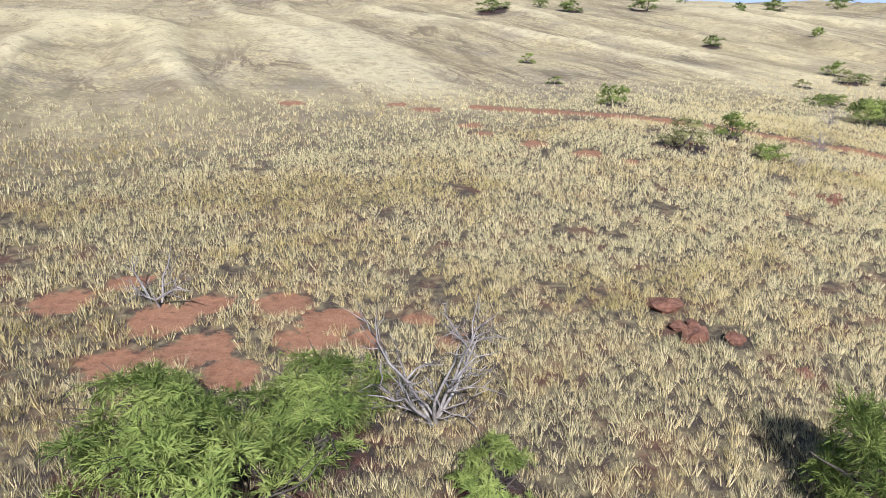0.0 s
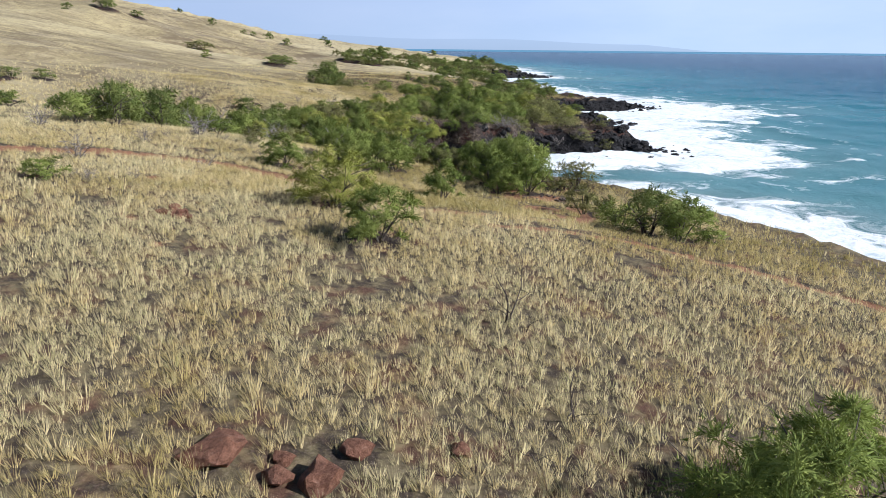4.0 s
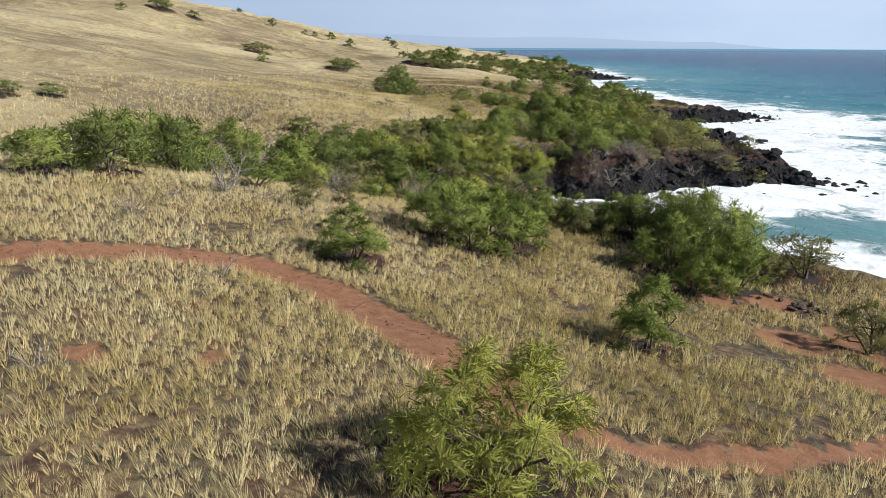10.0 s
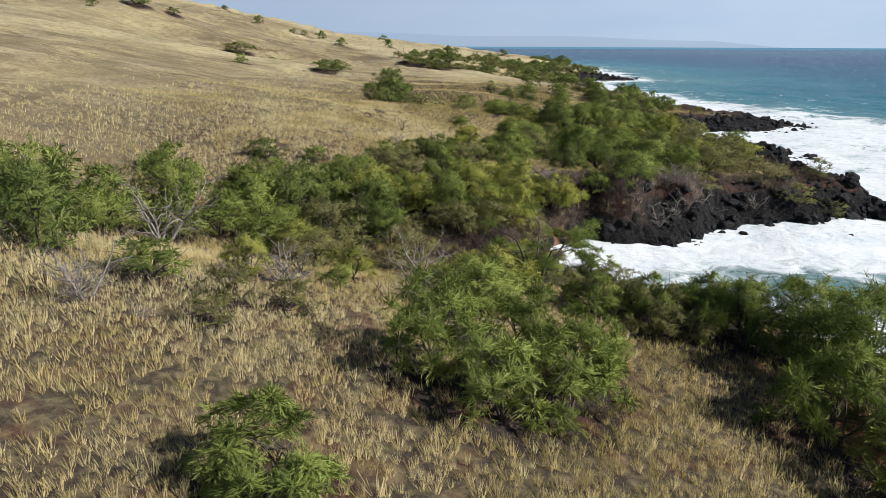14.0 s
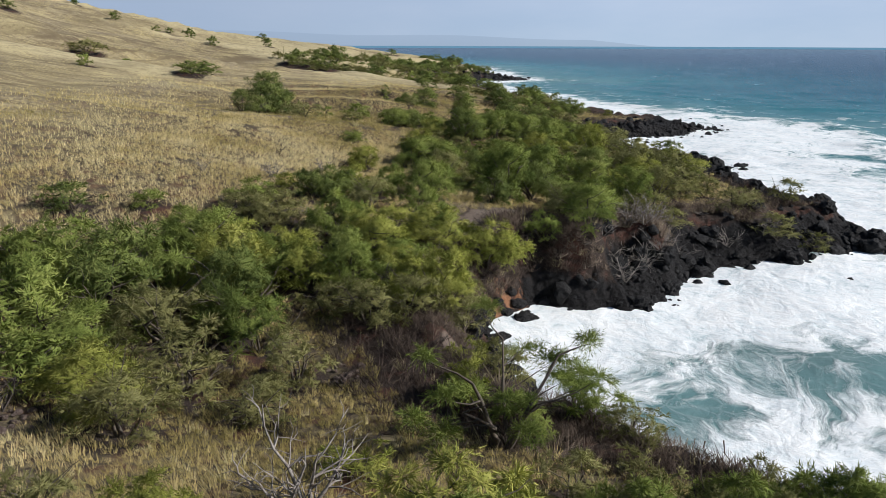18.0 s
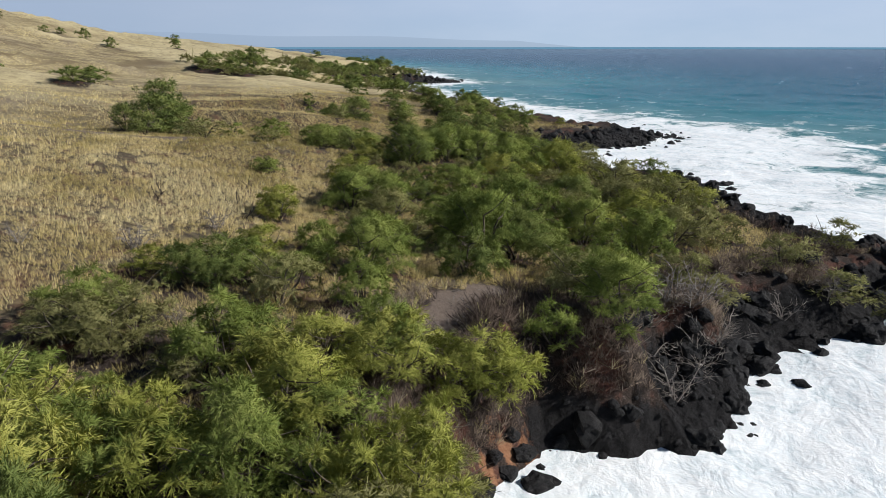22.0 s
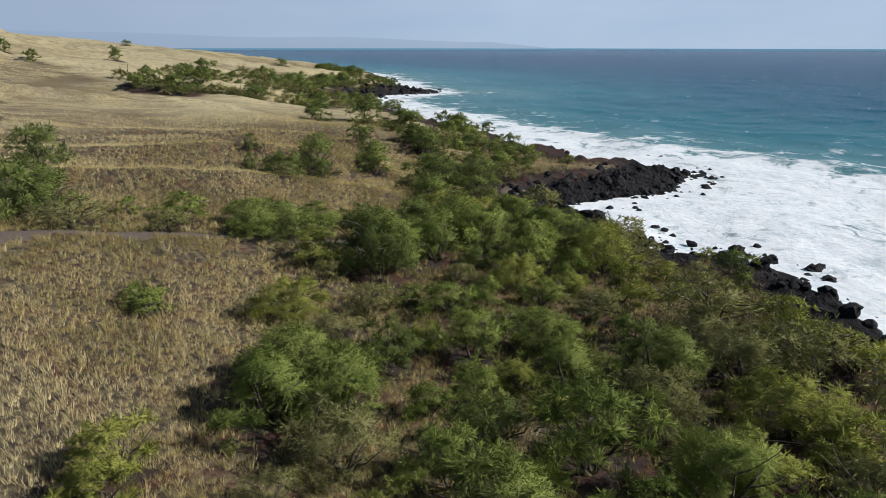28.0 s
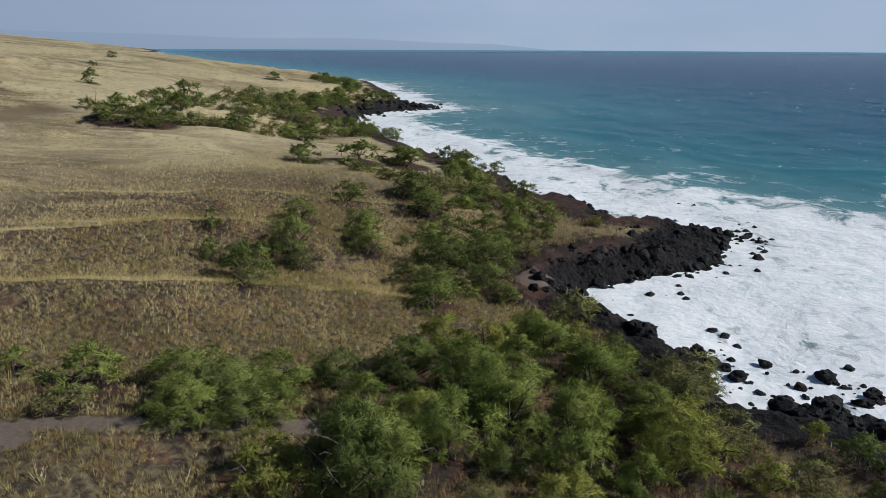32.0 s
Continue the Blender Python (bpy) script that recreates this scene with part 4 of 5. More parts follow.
for i, kind in enumerate("gydo"):
    thin = 0.7 if kind == "o" else 1.0
    PROTO[kind] = [
        (2.6, 1.7, tree_proto(10 + i, kind, 2.6, 1.7, 4, 18, int(20 * thin), 9, 0.20, 0.12, slim=0.07)),
        (5.0, 3.4, tree_proto(20 + i, kind, 5.0, 3.4, 5, 34, int(25 * thin), 12, 0.25, 0.16, slim=0.075)),
        (5.4, 3.2, tree_proto(40 + i, kind, 5.4, 3.2, 4, 32, int(25 * thin), 12, 0.25, 0.2, slim=0.075)),
        (8.0, 4.6, tree_proto(30 + i, kind, 8.0, 4.6, 6, 56, int(26 * thin), 13, 0.30, 0.16, slim=0.07)),
    ]
    MIDDLE[kind] = [
        (2.6, 1.7, tree_proto(110 + i, kind, 2.6, 1.7, 3, 16, int(12 * thin), 5, 0.25, 0.12, slim=0.13)),
        (5.0, 3.4, tree_proto(120 + i, kind, 5.0, 3.4, 4, 30, int(15 * thin), 6, 0.33, 0.16, slim=0.115)),
        (5.4, 3.2, tree_proto(140 + i, kind, 5.4, 3.2, 4, 28, int(15 * thin), 6, 0.33, 0.2, slim=0.115)),
        (8.0, 4.6, tree_proto(130 + i, kind, 8.0, 4.6, 5, 48, int(17 * thin), 6, 0.42, 0.16, slim=0.10)),
    ]
DISTANT = {k: [(6.0, 4.0, tree_proto(60 + i + 7 * j, k, 6.0, 4.0, 3, 20, 12, 5, 0.66, 0.18)) for j in range(2)] for i, k in enumerate("gydo")}
SPARSE = tree_proto(77, "g", 7.0, 6.2, 5, 30, 34, 12, 0.2, 0.4, sparse=True, slim=0.05)


# the stretch of ground that is seen from close by
FLIGHT = [(-5, 18), (40, 46), (62, 56), (110, 84), (160, 92), (205, 104)]


def inside(x, y, ring):
    hit = False
    for (ax, ay), (bx, by) in zip(ring, ring[1:] + ring[:1]):
        if (ay > y) != (by > y) and x < (bx - ax) * (y - ay) / (by - ay) + ax:
            hit = not hit
    return hit


def fill_groves():
    """More trees between those that stand out, where the scrub closes up."""
    rng = random.Random(21)
    taken = [(x, y, w) for x, y, w, _ in TREES]
    made = {k: [] for k in "gydo"}
    for ring, looks, w0, gap, tries in GROVES:
        xs, ys = [p[0] for p in ring], [p[1] for p in ring]
        for _ in range(tries):
            x, y = rng.uniform(min(xs), max(xs)), rng.uniform(min(ys), max(ys))
            if not inside(x, y, ring) or (172 < x < 300 and np.hypot(SHORE[:, 0] - x, SHORE[:, 1] - y).min() < 11) or (x > 300 and vnoise(x / 24, y / 24, 95) + 0.5 * vnoise(x / 9, y / 9, 96) > 0.25) or math.hypot(x - 138, y - 86.5) < 6.5:
                continue
            w = w0 * rng.uniform(0.55, 1.25)
            if any((x - a) ** 2 + (y - b) ** 2 < (gap * (w + c)) ** 2 for a, b, c in taken):
                continue
            taken.append((x, y, w))
            made[rng.choice(looks)].append((x, y, w, w * rng.uniform(0.5, 0.72)))
    return [(k, rows) for k, rows in made.items() if rows]


GROVES = [
    ([(211, 115), (234, 95), (225, 86), (212, 82), (202, 84), (193, 109)], "gggyyo", 5.6, 0.34, 260),
    ([(188, 115), (211, 113), (220, 84), (178, 69), (160, 68), (147, 83), (157, 85), (152, 93), (163, 103)], "ggyydo", 5.6, 0.38, 420),
    ([(109, 115), (119, 109), (149, 102), (141, 93), (120, 86), (110, 91), (101, 105)], "ggyyo", 5.2, 0.34, 300),
    ([(156, 103), (215, 105), (216, 86), (179, 69), (153, 71), (132, 86)], "ggydoo", 5.2, 0.38, 300),
    ([(188, 95), (188, 79), (185, 71), (178, 70), (168, 73), (162, 91), (173, 96)], "gyyoo", 4.8, 0.35, 240),
    ([(258, 123), (273, 104), (252, 102), (236, 103), (236, 113)], "gddo", 4.5, 0.34, 160),
    ([(306, 98), (318, 112), (336, 116), (372, 149), (402, 170), (428, 204), (405, 206), (360, 180), (330, 146), (308, 122)], "gdddo", 6.4, 0.29, 520),
    ([(332, 235), (450, 233), (568, 240), (590, 222), (560, 206), (510, 216), (430, 207), (403, 187), (344, 184), (318, 220)], "ddgdo", 8.5, 0.31, 420),
    ([(165, 62), (190, 66), (224, 72), (232, 86), (246, 98), (258, 98), (268, 92), (280, 82), (270, 95), (258, 104), (240, 104), (225, 92), (205, 78), (175, 72)], "goydo", 4.2, 0.33, 420),
    ([(236, 100), (262, 100), (286, 100), (300, 104), (292, 118), (270, 122), (240, 116)], "gddo", 5.4, 0.33, 220),
    ([(300, 128), (330, 140), (360, 172), (345, 180), (312, 160), (300, 145)], "dgo", 6.0, 0.45, 60),
    ([(95, 58), (103, 66), (106, 76), (98, 74), (88, 60)], "goo", 4.0, 0.34, 60),
]


def far_scrub():
    """Scrub on the far points, too far to tell tree from tree."""
    nr = np.random.RandomState(17)
    for ring, n, high in (([(323, 171), (334, 146), (317, 116), (293, 111), (292, 130)], 70, 1.5), ([(332, 235), (450, 233), (568, 240), (590, 222), (510, 210), (430, 207), (403, 187), (344, 184), (318, 220)], 190, 2.0),
                          ([(596, 240), (690, 275), (800, 330), (790, 350), (680, 310), (590, 262)], 90, 2.4)):
        xs, ys = [p[0] for p in ring], [p[1] for p in ring]
        pts = []
        while len(pts) < n:
            x, y = nr.uniform(min(xs), max(xs)), nr.uniform(min(ys), max(ys))
            if inside(x, y, ring) and vnoise(x / 16, y / 16, 91) > 0.02 + 0.2 * vnoise(x / 50, y / 30, 93):
                pts.append((x, y))
        p = np.array(pts)
        z = heights(p[:, 0], p[:, 1])
        v, f, c, nv = leaf_clumps(nr, np.column_stack([p, z + high * nr.uniform(0.3, 1.0, n)]), nr.uniform(1.3, 2.6, n) * high / 1.8, 26, 5, 0.6 * high)
        tagged(new("far_scrub", mesh_of("far_scrub", v, f, LEAF["d" if high > 2 else "o"], {"clump": c}, normals=nv)), "dark green scrub on the far points of the coast", "scrub", kind="stuff")


far_scrub()


def join_thicket(thicket):
    """Far bushes that grow into one another, joined."""
    for name, mats in (("crown", LEAF), ("trunk", None)):
        for kind, rows in thicket.items():
            vs, fs, cl, ns, o = [], [], [], [], 0
            for ob, turn, at in rows:
                me = [c for c in ob.children if c.name.startswith(name)][0].data
                v = np.zeros(len(me.vertices) * 3, np.float32)
                me.vertices.foreach_get("co", v)
                f = np.zeros(len(me.loops), np.int32)
                me.loops.foreach_get("vertex_index", f)
                k = len(f) // len(me.polygons)
                vs.append(v.reshape(-1, 3) @ turn.T + at)
                fs.append(f.reshape(-1, k) + o)
                o += len(vs[-1])
                if mats:
                    c = np.zeros(len(me.vertices), np.float32)
                    me.attributes["clump"].data.foreach_get("value", c)
                    cl.append((c * 0.6 + 0.4 * (len(vs) * 0.618 % 1)))
                    q = np.zeros(len(me.loops) * 3, np.float32)
                    me.corner_normals.foreach_get("vector", q)
                    ns.append(q.reshape(-1, 3) @ turn.T)
            if not vs:
                continue
            me = mesh_of("thicket", np.concatenate(vs), np.concatenate(fs), LEAF[kind] if mats else BARK, {"clump": np.concatenate(cl)} if mats else None, flat=False, normals=np.concatenate(ns) / np.linalg.norm(np.concatenate(ns), axis=1, keepdims=True) if mats else None)
            tagged(new("thicket" if mats else "thicket_stems", me), "green thorn bushes grown together along the far shore" if mats else "grey stems under the far thorn bushes", "bushes", kind="stuff")


def plant_trees():
    rng = random.Random(5)
    thicket = {k: [] for k in "gydo"}
    grove = fill_groves()
    for kind, rows in grove:
        far = [r for r in rows if r[0] > 232]
        rows[:] = [r for r in rows if r[0] <= 232]
        if not far:
            continue
        zs = heights(np.array([r[0] for r in far]), np.array([r[1] for r in far]))
        for (x, y, w, h), z in zip(far, zs):
            pick = rng.choice(DISTANT[kind])
            a, s = rng.uniform(0, 6.283), w / pick[0]
            thicket[kind].append((pick[2], np.array([[math.cos(a) * s, -math.sin(a) * s, 0], [math.sin(a) * s, math.cos(a) * s, 0], [0, 0, h / pick[1]]]), np.array([x, y, z - 0.05])))
    join_thicket(thicket)
    for kind, rows in STAND_ROWS + grove:
        xs, ys = np.array([r[0] for r in rows]), np.array([r[1] for r in rows])
        zs = heights(xs, ys)
        beside = line_distance(xs, ys, FLIGHT)
        for i, ((x, y, w, h), z) in enumerate(zip(rows, zs)):
            far = x > 330 or y > 165
            plain = far or x > 262 or y > 172
            pick = sorted((DISTANT if plain else PROTO if beside[i] < 22 else MIDDLE)[kind], key=lambda q: abs(math.log(q[0] / w)) + rng.uniform(0, 0.45))[0]
            m = Matrix.Translation((x, y, z - 0.05)) @ Matrix.Rotation(rng.uniform(0, 6.283), 4, "Z") @ Matrix.Diagonal((w / pick[0], w / pick[0], min(h / pick[1], 1.7 * w / pick[0]), 1))
            ob = copy_thing(pick[2], m)
            if w < 3.4 or kind == "o":
                ob.name = "shrub"
                tagged(ob, LOOKS[kind][0].replace("tree", "shrub"), "shrub", "shrubs on the dry slope")
            else:
                ob.name = "tree"
                tagged(ob, LOOKS[kind][0] + (" far off" if far else " in dry grass"), "tree" if kind != "o" else "shrub", "scattered trees on the far hill" if far else "thorn trees along the shore")
    m = Matrix.Translation((100.3, 74.6, float(heights([100.3], [74.6])[0]) - 0.1)) @ Matrix.Rotation(1.1, 4, "Z") @ Matrix.Scale(1.3, 4)
    tagged(copy_thing(SPARSE, m), "open-branched tree with thin yellow-green leaves above the surf", "tree", "thorn trees along the shore")
    for protos in (*PROTO.values(), *MIDDLE.values(), *DISTANT.values()):
        for _, _, ob in protos:
            for o in (*ob.children, ob):
                bpy.data.objects.remove(o)
    for o in (*SPARSE.children, SPARSE):
        bpy.data.objects.remove(o)


plant_trees()


def dead_proto(seed, mat, height, stems, forks, spread, stout=0.022, name="dead_shrub"):
    """A leafless shrub: stems that fork twice into thin bare twigs, one mesh per limb system."""
    rng = random.Random(seed)
    root = new(name, None)
    for i in range(stems):
        a = 2 * math.pi * (i + rng.random()) / stems
        lean = spread * rng.uniform(0.5, 1.2)
        p = limb_path(rng, (rng.gauss(0, 0.08), rng.gauss(0, 0.08), -0.1), (math.cos(a) * lean, math.sin(a) * lean, 1.0), height * rng.uniform(0.7, 1.05), 5, 0.22)
        r = stout * height
        pieces = [tube([tuple(q) for q in p], [r, r * 0.85, r * 0.7, r * 0.55, r * 0.4, r * 0.15], 4)]
        for j in range(forks):
            q = p[1 + j % 4]
            b = a + rng.uniform(-1.8, 1.8)
            s = limb_path(rng, tuple(q), (math.cos(b) * 0.9, math.sin(b) * 0.9, rng.uniform(0.2, 0.9)), height * rng.uniform(0.3, 0.55), 4, 0.3)
            pieces.append(tube([tuple(w) for w in s], [r * 0.5, r * 0.42, r * 0.32, r * 0.22, r * 0.1], 3))
            for _ in range(2):
                c = b + rng.uniform(-1.4, 1.4)
                s2 = limb_path(rng, tuple(s[rng.randint(1, 3)]), (math.cos(c), math.sin(c), rng.uniform(0, 0.8)), height * rng.uniform(0.15, 0.3), 3, 0.35)
                pieces.append(tube([tuple(w) for w in s2], [r * 0.25, r * 0.2, r * 0.15, r * 0.07], 3))
        part("stem", mesh_of("stem", *join(pieces), mat, flat=False), root)
    return root


DEAD = {"white": [dead_proto(3, DEADWOOD, 2.4, 5, 7, 0.95), dead_proto(4, DEADWOOD, 2.0, 3, 5, 0.6)],
        "dark": [dead_proto(5, DARKWOOD, 1.9, 2, 2, 0.3, 0.014), dead_proto(6, DARKWOOD, 2.2, 1, 3, 0.12, 0.014), dead_proto(16, DARKWOOD, 2.0, 1, 2, 0.2, 0.016)],
        "brush": [dead_proto(7, DARKWOOD, 1.1, 5, 4, 1.5), dead_proto(8, DEADWOOD, 1.0, 5, 4, 1.7)]}
SNAGS = [(141.5, 72.6, 2.6), (143.2, 71.4, 2.4), (145, 70.6, 2.2), (140, 74.2, 2.2), (147.5, 69.5, 1.8), (157, 58.5, 2), (144, 72.8, 2.8), (146, 68.6, 2.4), 
         (139.2, 75, 2.6), (137.8, 72.4, 2.4), (142.4, 69.6, 2.2), (140.8, 71, 2.6), (149, 67.4, 2.2), (155, 62.4, 2), (-0.3, 24.4, 3.6), (1.5, 30.4, 2.7), 
         (-14.1, 33.2, 3.4), (-3.4, 25.6, 2.1), (67.9, 87, 2.8), (56.6, 84.4, 1.7), (40.5, 75.5, 2.1), (37.8, 65.9, 1.4), (34.2, 66.7, 1.1), (52.5, 96.1, 2.2), 
         (87.6, 104.8, 5), (78.8, 83.4, 2.5), (62, 86.6, 1), (67.6, 87.1, 1.1), (68.4, 83.3, 0.9), (51.8, 71.1, 1.9), (89.9, 80.1, 3.4), (77.8, 82.2, 3), 
         (83.9, 76.6, 2), (92.9, 108.1, 1.8), (75.8, 84.8, 1.3), (136.7, 111.3, 1.8), (132.9, 117.7, 1.4), (137.2, 111.2, 1.7), (145.8, 110.1, 1.8), (128.1, 102.2, 1), 
         (180.2, 113.5, 1.9)]
SNAGS_2 = [(20.5, 25.7, 2.7), (19.7, 33, 1.4), (34.7, 26.8, 1.4), (36.2, 21.2, 1.1), (17.1, 26, 2.2), (27.1, 29.6, 1.8), (35.1, 28.1, 1.4), (36, 33.8, 1.4), 
         (27.2, 30.6, 4.2), (32.3, 52.2, 1.2), (37.5, 22.8, 1.2), (31.9, 52, 1.1), (35.8, 45.6, 2.3), (37.4, 48.2, 1.2), (41.5, 40.8, 1.5), (39.4, 59.9, 1), 
         (42.2, 38.9, 0.9), (66.7, 57.7, 1.1), (65.8, 57.2, 1.2), (69.6, 74.8, 1.9), (150.9, 119.5, 2.9), (113.1, 127.6, 2.9), (84.6, 79.5, 1.2), (80.2, 82.5, 1.1), 
         (83.2, 78.7, 0.9), (152.6, 120.3, 3), (164.7, 117.5, 2.7), (144.3, 109.4, 2), (134.9, 116.5, 1.4), (153.7, 121, 2.9), (165.3, 117.9, 2.2), (150.8, 105.2, 2), 
         (165.4, 117.5, 2.2), (158.6, 115.6, 2.5), (250, 155.6, 3.3), (211.3, 126.9, 2.2), (253.2, 157.4, 3.4), (231.3, 144.2, 3.1), (200.4, 111.3, 2.3), (212.3, 127, 1.4)]
BRUSH = [(-14.8, 24.1, 1.5), (-18.6, 30.8, 0.9), (-11.5, 21, 0.9), (-12.8, 19.2, 1.1), (1.9, 31.6, 1.2), (1, 32.3, 1), (33.4, 54.2, 0.6), (58, 45.3, 1), 
         (62.3, 95.6, 1.5), (63.1, 86.3, 0.9), (59.6, 73.3, 1), (78.2, 103, 1.6), (77.9, 95.8, 1.2), (93.9, 100.9, 2.9), (104, 121.1, 2.9), (117.8, 135.8, 2.2), 
         (82.6, 79.3, 1.1), (82.1, 83.6, 1), (82.4, 77.6, 1.1), (81.9, 87.6, 1.1), (151.5, 110.8, 2.2), (175.5, 126.6, 1.2), (152.5, 110.3, 1.7), (130.6, 99.7, 1.8), 
         (130.4, 94.5, 1.2), (133.2, 107.3, 0.9), (166, 111.2, 1.5), (197.8, 111.8, 2.4), (237.9, 161.1, 2.1), (177.9, 101.3, 1.7), (227.1, 153.9, 2.7), (205.2, 142.6, 1.8), 
         (193.1, 110.7, 1.6)]


def plant_dead():
    rng = random.Random(9)
    for rows, looks in ((SNAGS, ("white", "bleached grey leafless shrub standing in dry grass")), (SNAGS_2, ("dark", "dark brown dead shrub with bare forked twigs")), (BRUSH, ("brush", "low heap of dry grey brushwood on the ground"))):
        z = heights([r[0] for r in rows], [r[1] for r in rows])
        for (x, y, h), zz in zip(rows, z):
            ob = rng.choice(DEAD[looks[0]])
            base = {"white": 1.8, "dark": 2.0, "brush": 1.05}[looks[0]]
            c = copy_thing(ob, Matrix.Translation((x, y, zz - 0.03)) @ Matrix.Rotation(rng.uniform(0, 6.28), 4, "Z") @ Matrix.Diagonal((h / base, h / base, h / base, 1)))
            c.name = "brushwood" if looks[0] == "brush" else "dead_shrub"
            tagged(c, looks[1], "brushwood" if looks[0] == "brush" else "dead shrub", "dead shrubs in the grass")
    nr = np.random.RandomState(31)
    bx, by = np.concatenate([nr.uniform(104, 230, 900), nr.uniform(122, 160, 260)]), np.concatenate([nr.uniform(45, 118, 900), nr.uniform(55, 86, 260)])
    bd = shore_distance(bx, by)
    pick = np.flatnonzero((bd > 3.0) & (bd < 12) & (blobs(bx, by, OUTCROPS) < 0.35))
    pick = pick[np.argsort(np.hypot(bx[pick] - 138, by[pick] - 74))][:110]
    bz = heights(bx[pick], by[pick])
    for i, zz in zip(pick, bz):
        k = rng.uniform(0.8, 1.7)
        c = copy_thing(DEAD["brush"][int(rng.random() < 0.55)], Matrix.Translation((bx[i], by[i], zz - 0.05)) @ Matrix.Rotation(rng.uniform(0, 6.28), 4, "Z") @ Matrix.Diagonal((k, k, k * 0.9, 1)))
        c.name = "brushwood"
        tagged(c, "dry tangled brush on the bank above the rocks", "brushwood", "brush on the shore bank")
    for obs in DEAD.values():
        for ob in obs:
            for o in (*ob.children, ob):
                bpy.data.objects.remove(o)


plant_dead()


def far_woods():
    """Scrub and gardens on the far ridge, too far to tell apart."""
    nr = np.random.RandomState(8)
    n = 420
    x = nr.uniform(1150, 2300, n)
    y = x * 0.72 + nr.uniform(-60, 420, n)
    z = heights(x, y)
    v, f, c, nv = leaf_clumps(nr, np.stack([x, y, z + 2], 1), nr.uniform(4, 9, n), 8, 4, 4.0)
    tagged(new("far_woods", mesh_of("far_woods", v, f, LEAF["d"], {"clump": c}, normals=nv)), "dark scrub and garden trees on the far ridge", "trees", kind="stuff")
    wall, wn_, wl_, wp = material("pale_plaster", 0.8)
    wl_.new(ramp(wn_, wl_, wn_.new("ShaderNodeObjectInfo").outputs["Random"], [(0.0, (0.62, 0.60, 0.55)), (1.0, (0.78, 0.76, 0.72))]), wp.inputs["Base Color"])
    roof, rn_, rl_, rp = material("grey_roofing", 0.8)
    rl_.new(ramp(rn_, rl_, rn_.new("ShaderNodeObjectInfo").outputs["Random"], [(0.0, (0.22, 0.18, 0.16)), (1.0, (0.38, 0.33, 0.30))]), rp.inputs["Base Color"])
    bx = [(-6, -4, -1), (6, -4, -1), (6, 4, -1), (-6, 4, -1), (-6, -4, 3), (6, -4, 3), (6, 4, 3), (-6, 4, 3)]
    wm = mesh_of("wall", bx, [(0, 1, 5, 4), (1, 2, 6, 5), (2, 3, 7, 6), (3, 0, 4, 7)], wall)
    rv = [(-6.8, -4.8, 2.9), (6.8, -4.8, 2.9), (6.8, 4.8, 2.9), (-6.8, 4.8, 2.9), (-6.8, 0, 5.4), (6.8, 0, 5.4)]
    rm = mesh_of("roof", rv, [(0, 1, 5, 4), (2, 3, 4, 5), (1, 2, 5, 5), (3, 0, 4, 4)], roof)
    for i in range(26):
        hx = nr.uniform(1200, 2250)
        hy = hx * 0.72 + nr.uniform(10, 380)
        house = new("house", None)
        house.matrix_basis = pose(hx, hy, float(heights([hx], [hy])[0]), 0, 0, nr.uniform(0, 180))
        part("wall", wm, house)
        part("roof", rm, house)
        tagged(house, "small pale house among trees on the far ridge", "house", "houses on the far ridge")


far_woods()


# ---- rocks ----
PILES = [(92.7, 100, 1.6, 26), (177.6, 102.1, 1.7, 26), (82, 43, 2.2, 20), (106, 87, 1.5, 20), (200, 111.3, 1.4, 16), (104, 122, 1.5, 12)]


def rock_mesh(seed, mat, flat=0.7, cuts=2):
    bm = bmesh.new()
    bmesh.ops.create_icosphere(bm, subdivisions=cuts, radius=1.0)
    o = Vector((seed * 7.3, seed * 3.1, seed))
    for v in bm.verts:
        c = v.co.copy()
        k = 1 + 0.4 * noise.noise(c * 1.3 + o) + 0.34 * noise.noise(c * 3.1 + o) + (0.2 * noise.noise(c * 6.5 + o) if cuts > 2 else 0)
        # a few broken faces
        for q in range(9):
            nrm = Vector((noise.noise(o + Vector((q * 9.0, 0, 0))), noise.noise(o + Vector((0, q * 9.0, 0))), noise.noise(o + Vector((0, 0, q * 9.0))))).normalized()
            over = c.dot(nrm) * k - 0.72
            if over > 0:
                c -= nrm * over * 0.95
        v.co = Vector((c.x * k, c.y * k, c.z * k * flat))
    me = bpy.data.meshes.new("rock")
    bm.to_mesh(me)
    bm.free()
    me.materials.append(mat)
    return me


LAVA_MESH = [rock_mesh(i, LAVA, 0.8) for i in range(6)]
LAVA_SMALL = [rock_mesh(70 + i, LAVA, 0.8, 1) for i in range(6)]
LAVA_BIG = [rock_mesh(50 + i, LAVA, 0.85, 3) for i in range(5)]
RED_MESH = [rock_mesh(20 + i, REDROCK, 0.6) for i in range(3)]
BROWN_MESH = [rock_mesh(30 + i, BROWNROCK, 0.7, 1) for i in range(3)]


def set_rock(me, x, y, z, r, rng, name, label, category, group):
    ob = new(name, me)
    ob.matrix_basis = Matrix.Translation((x, y, z)) @ Euler((rng.uniform(-0.3, 0.3), rng.uniform(-0.3, 0.3), rng.uniform(0, 6.28))).to_matrix().to_4x4() @ Matrix.Diagonal((r * rng.uniform(0.8, 1.25), r * rng.uniform(0.8, 1.2), r * rng.uniform(0.8, 1.2), 1))
    return tagged(ob, label, category, group)


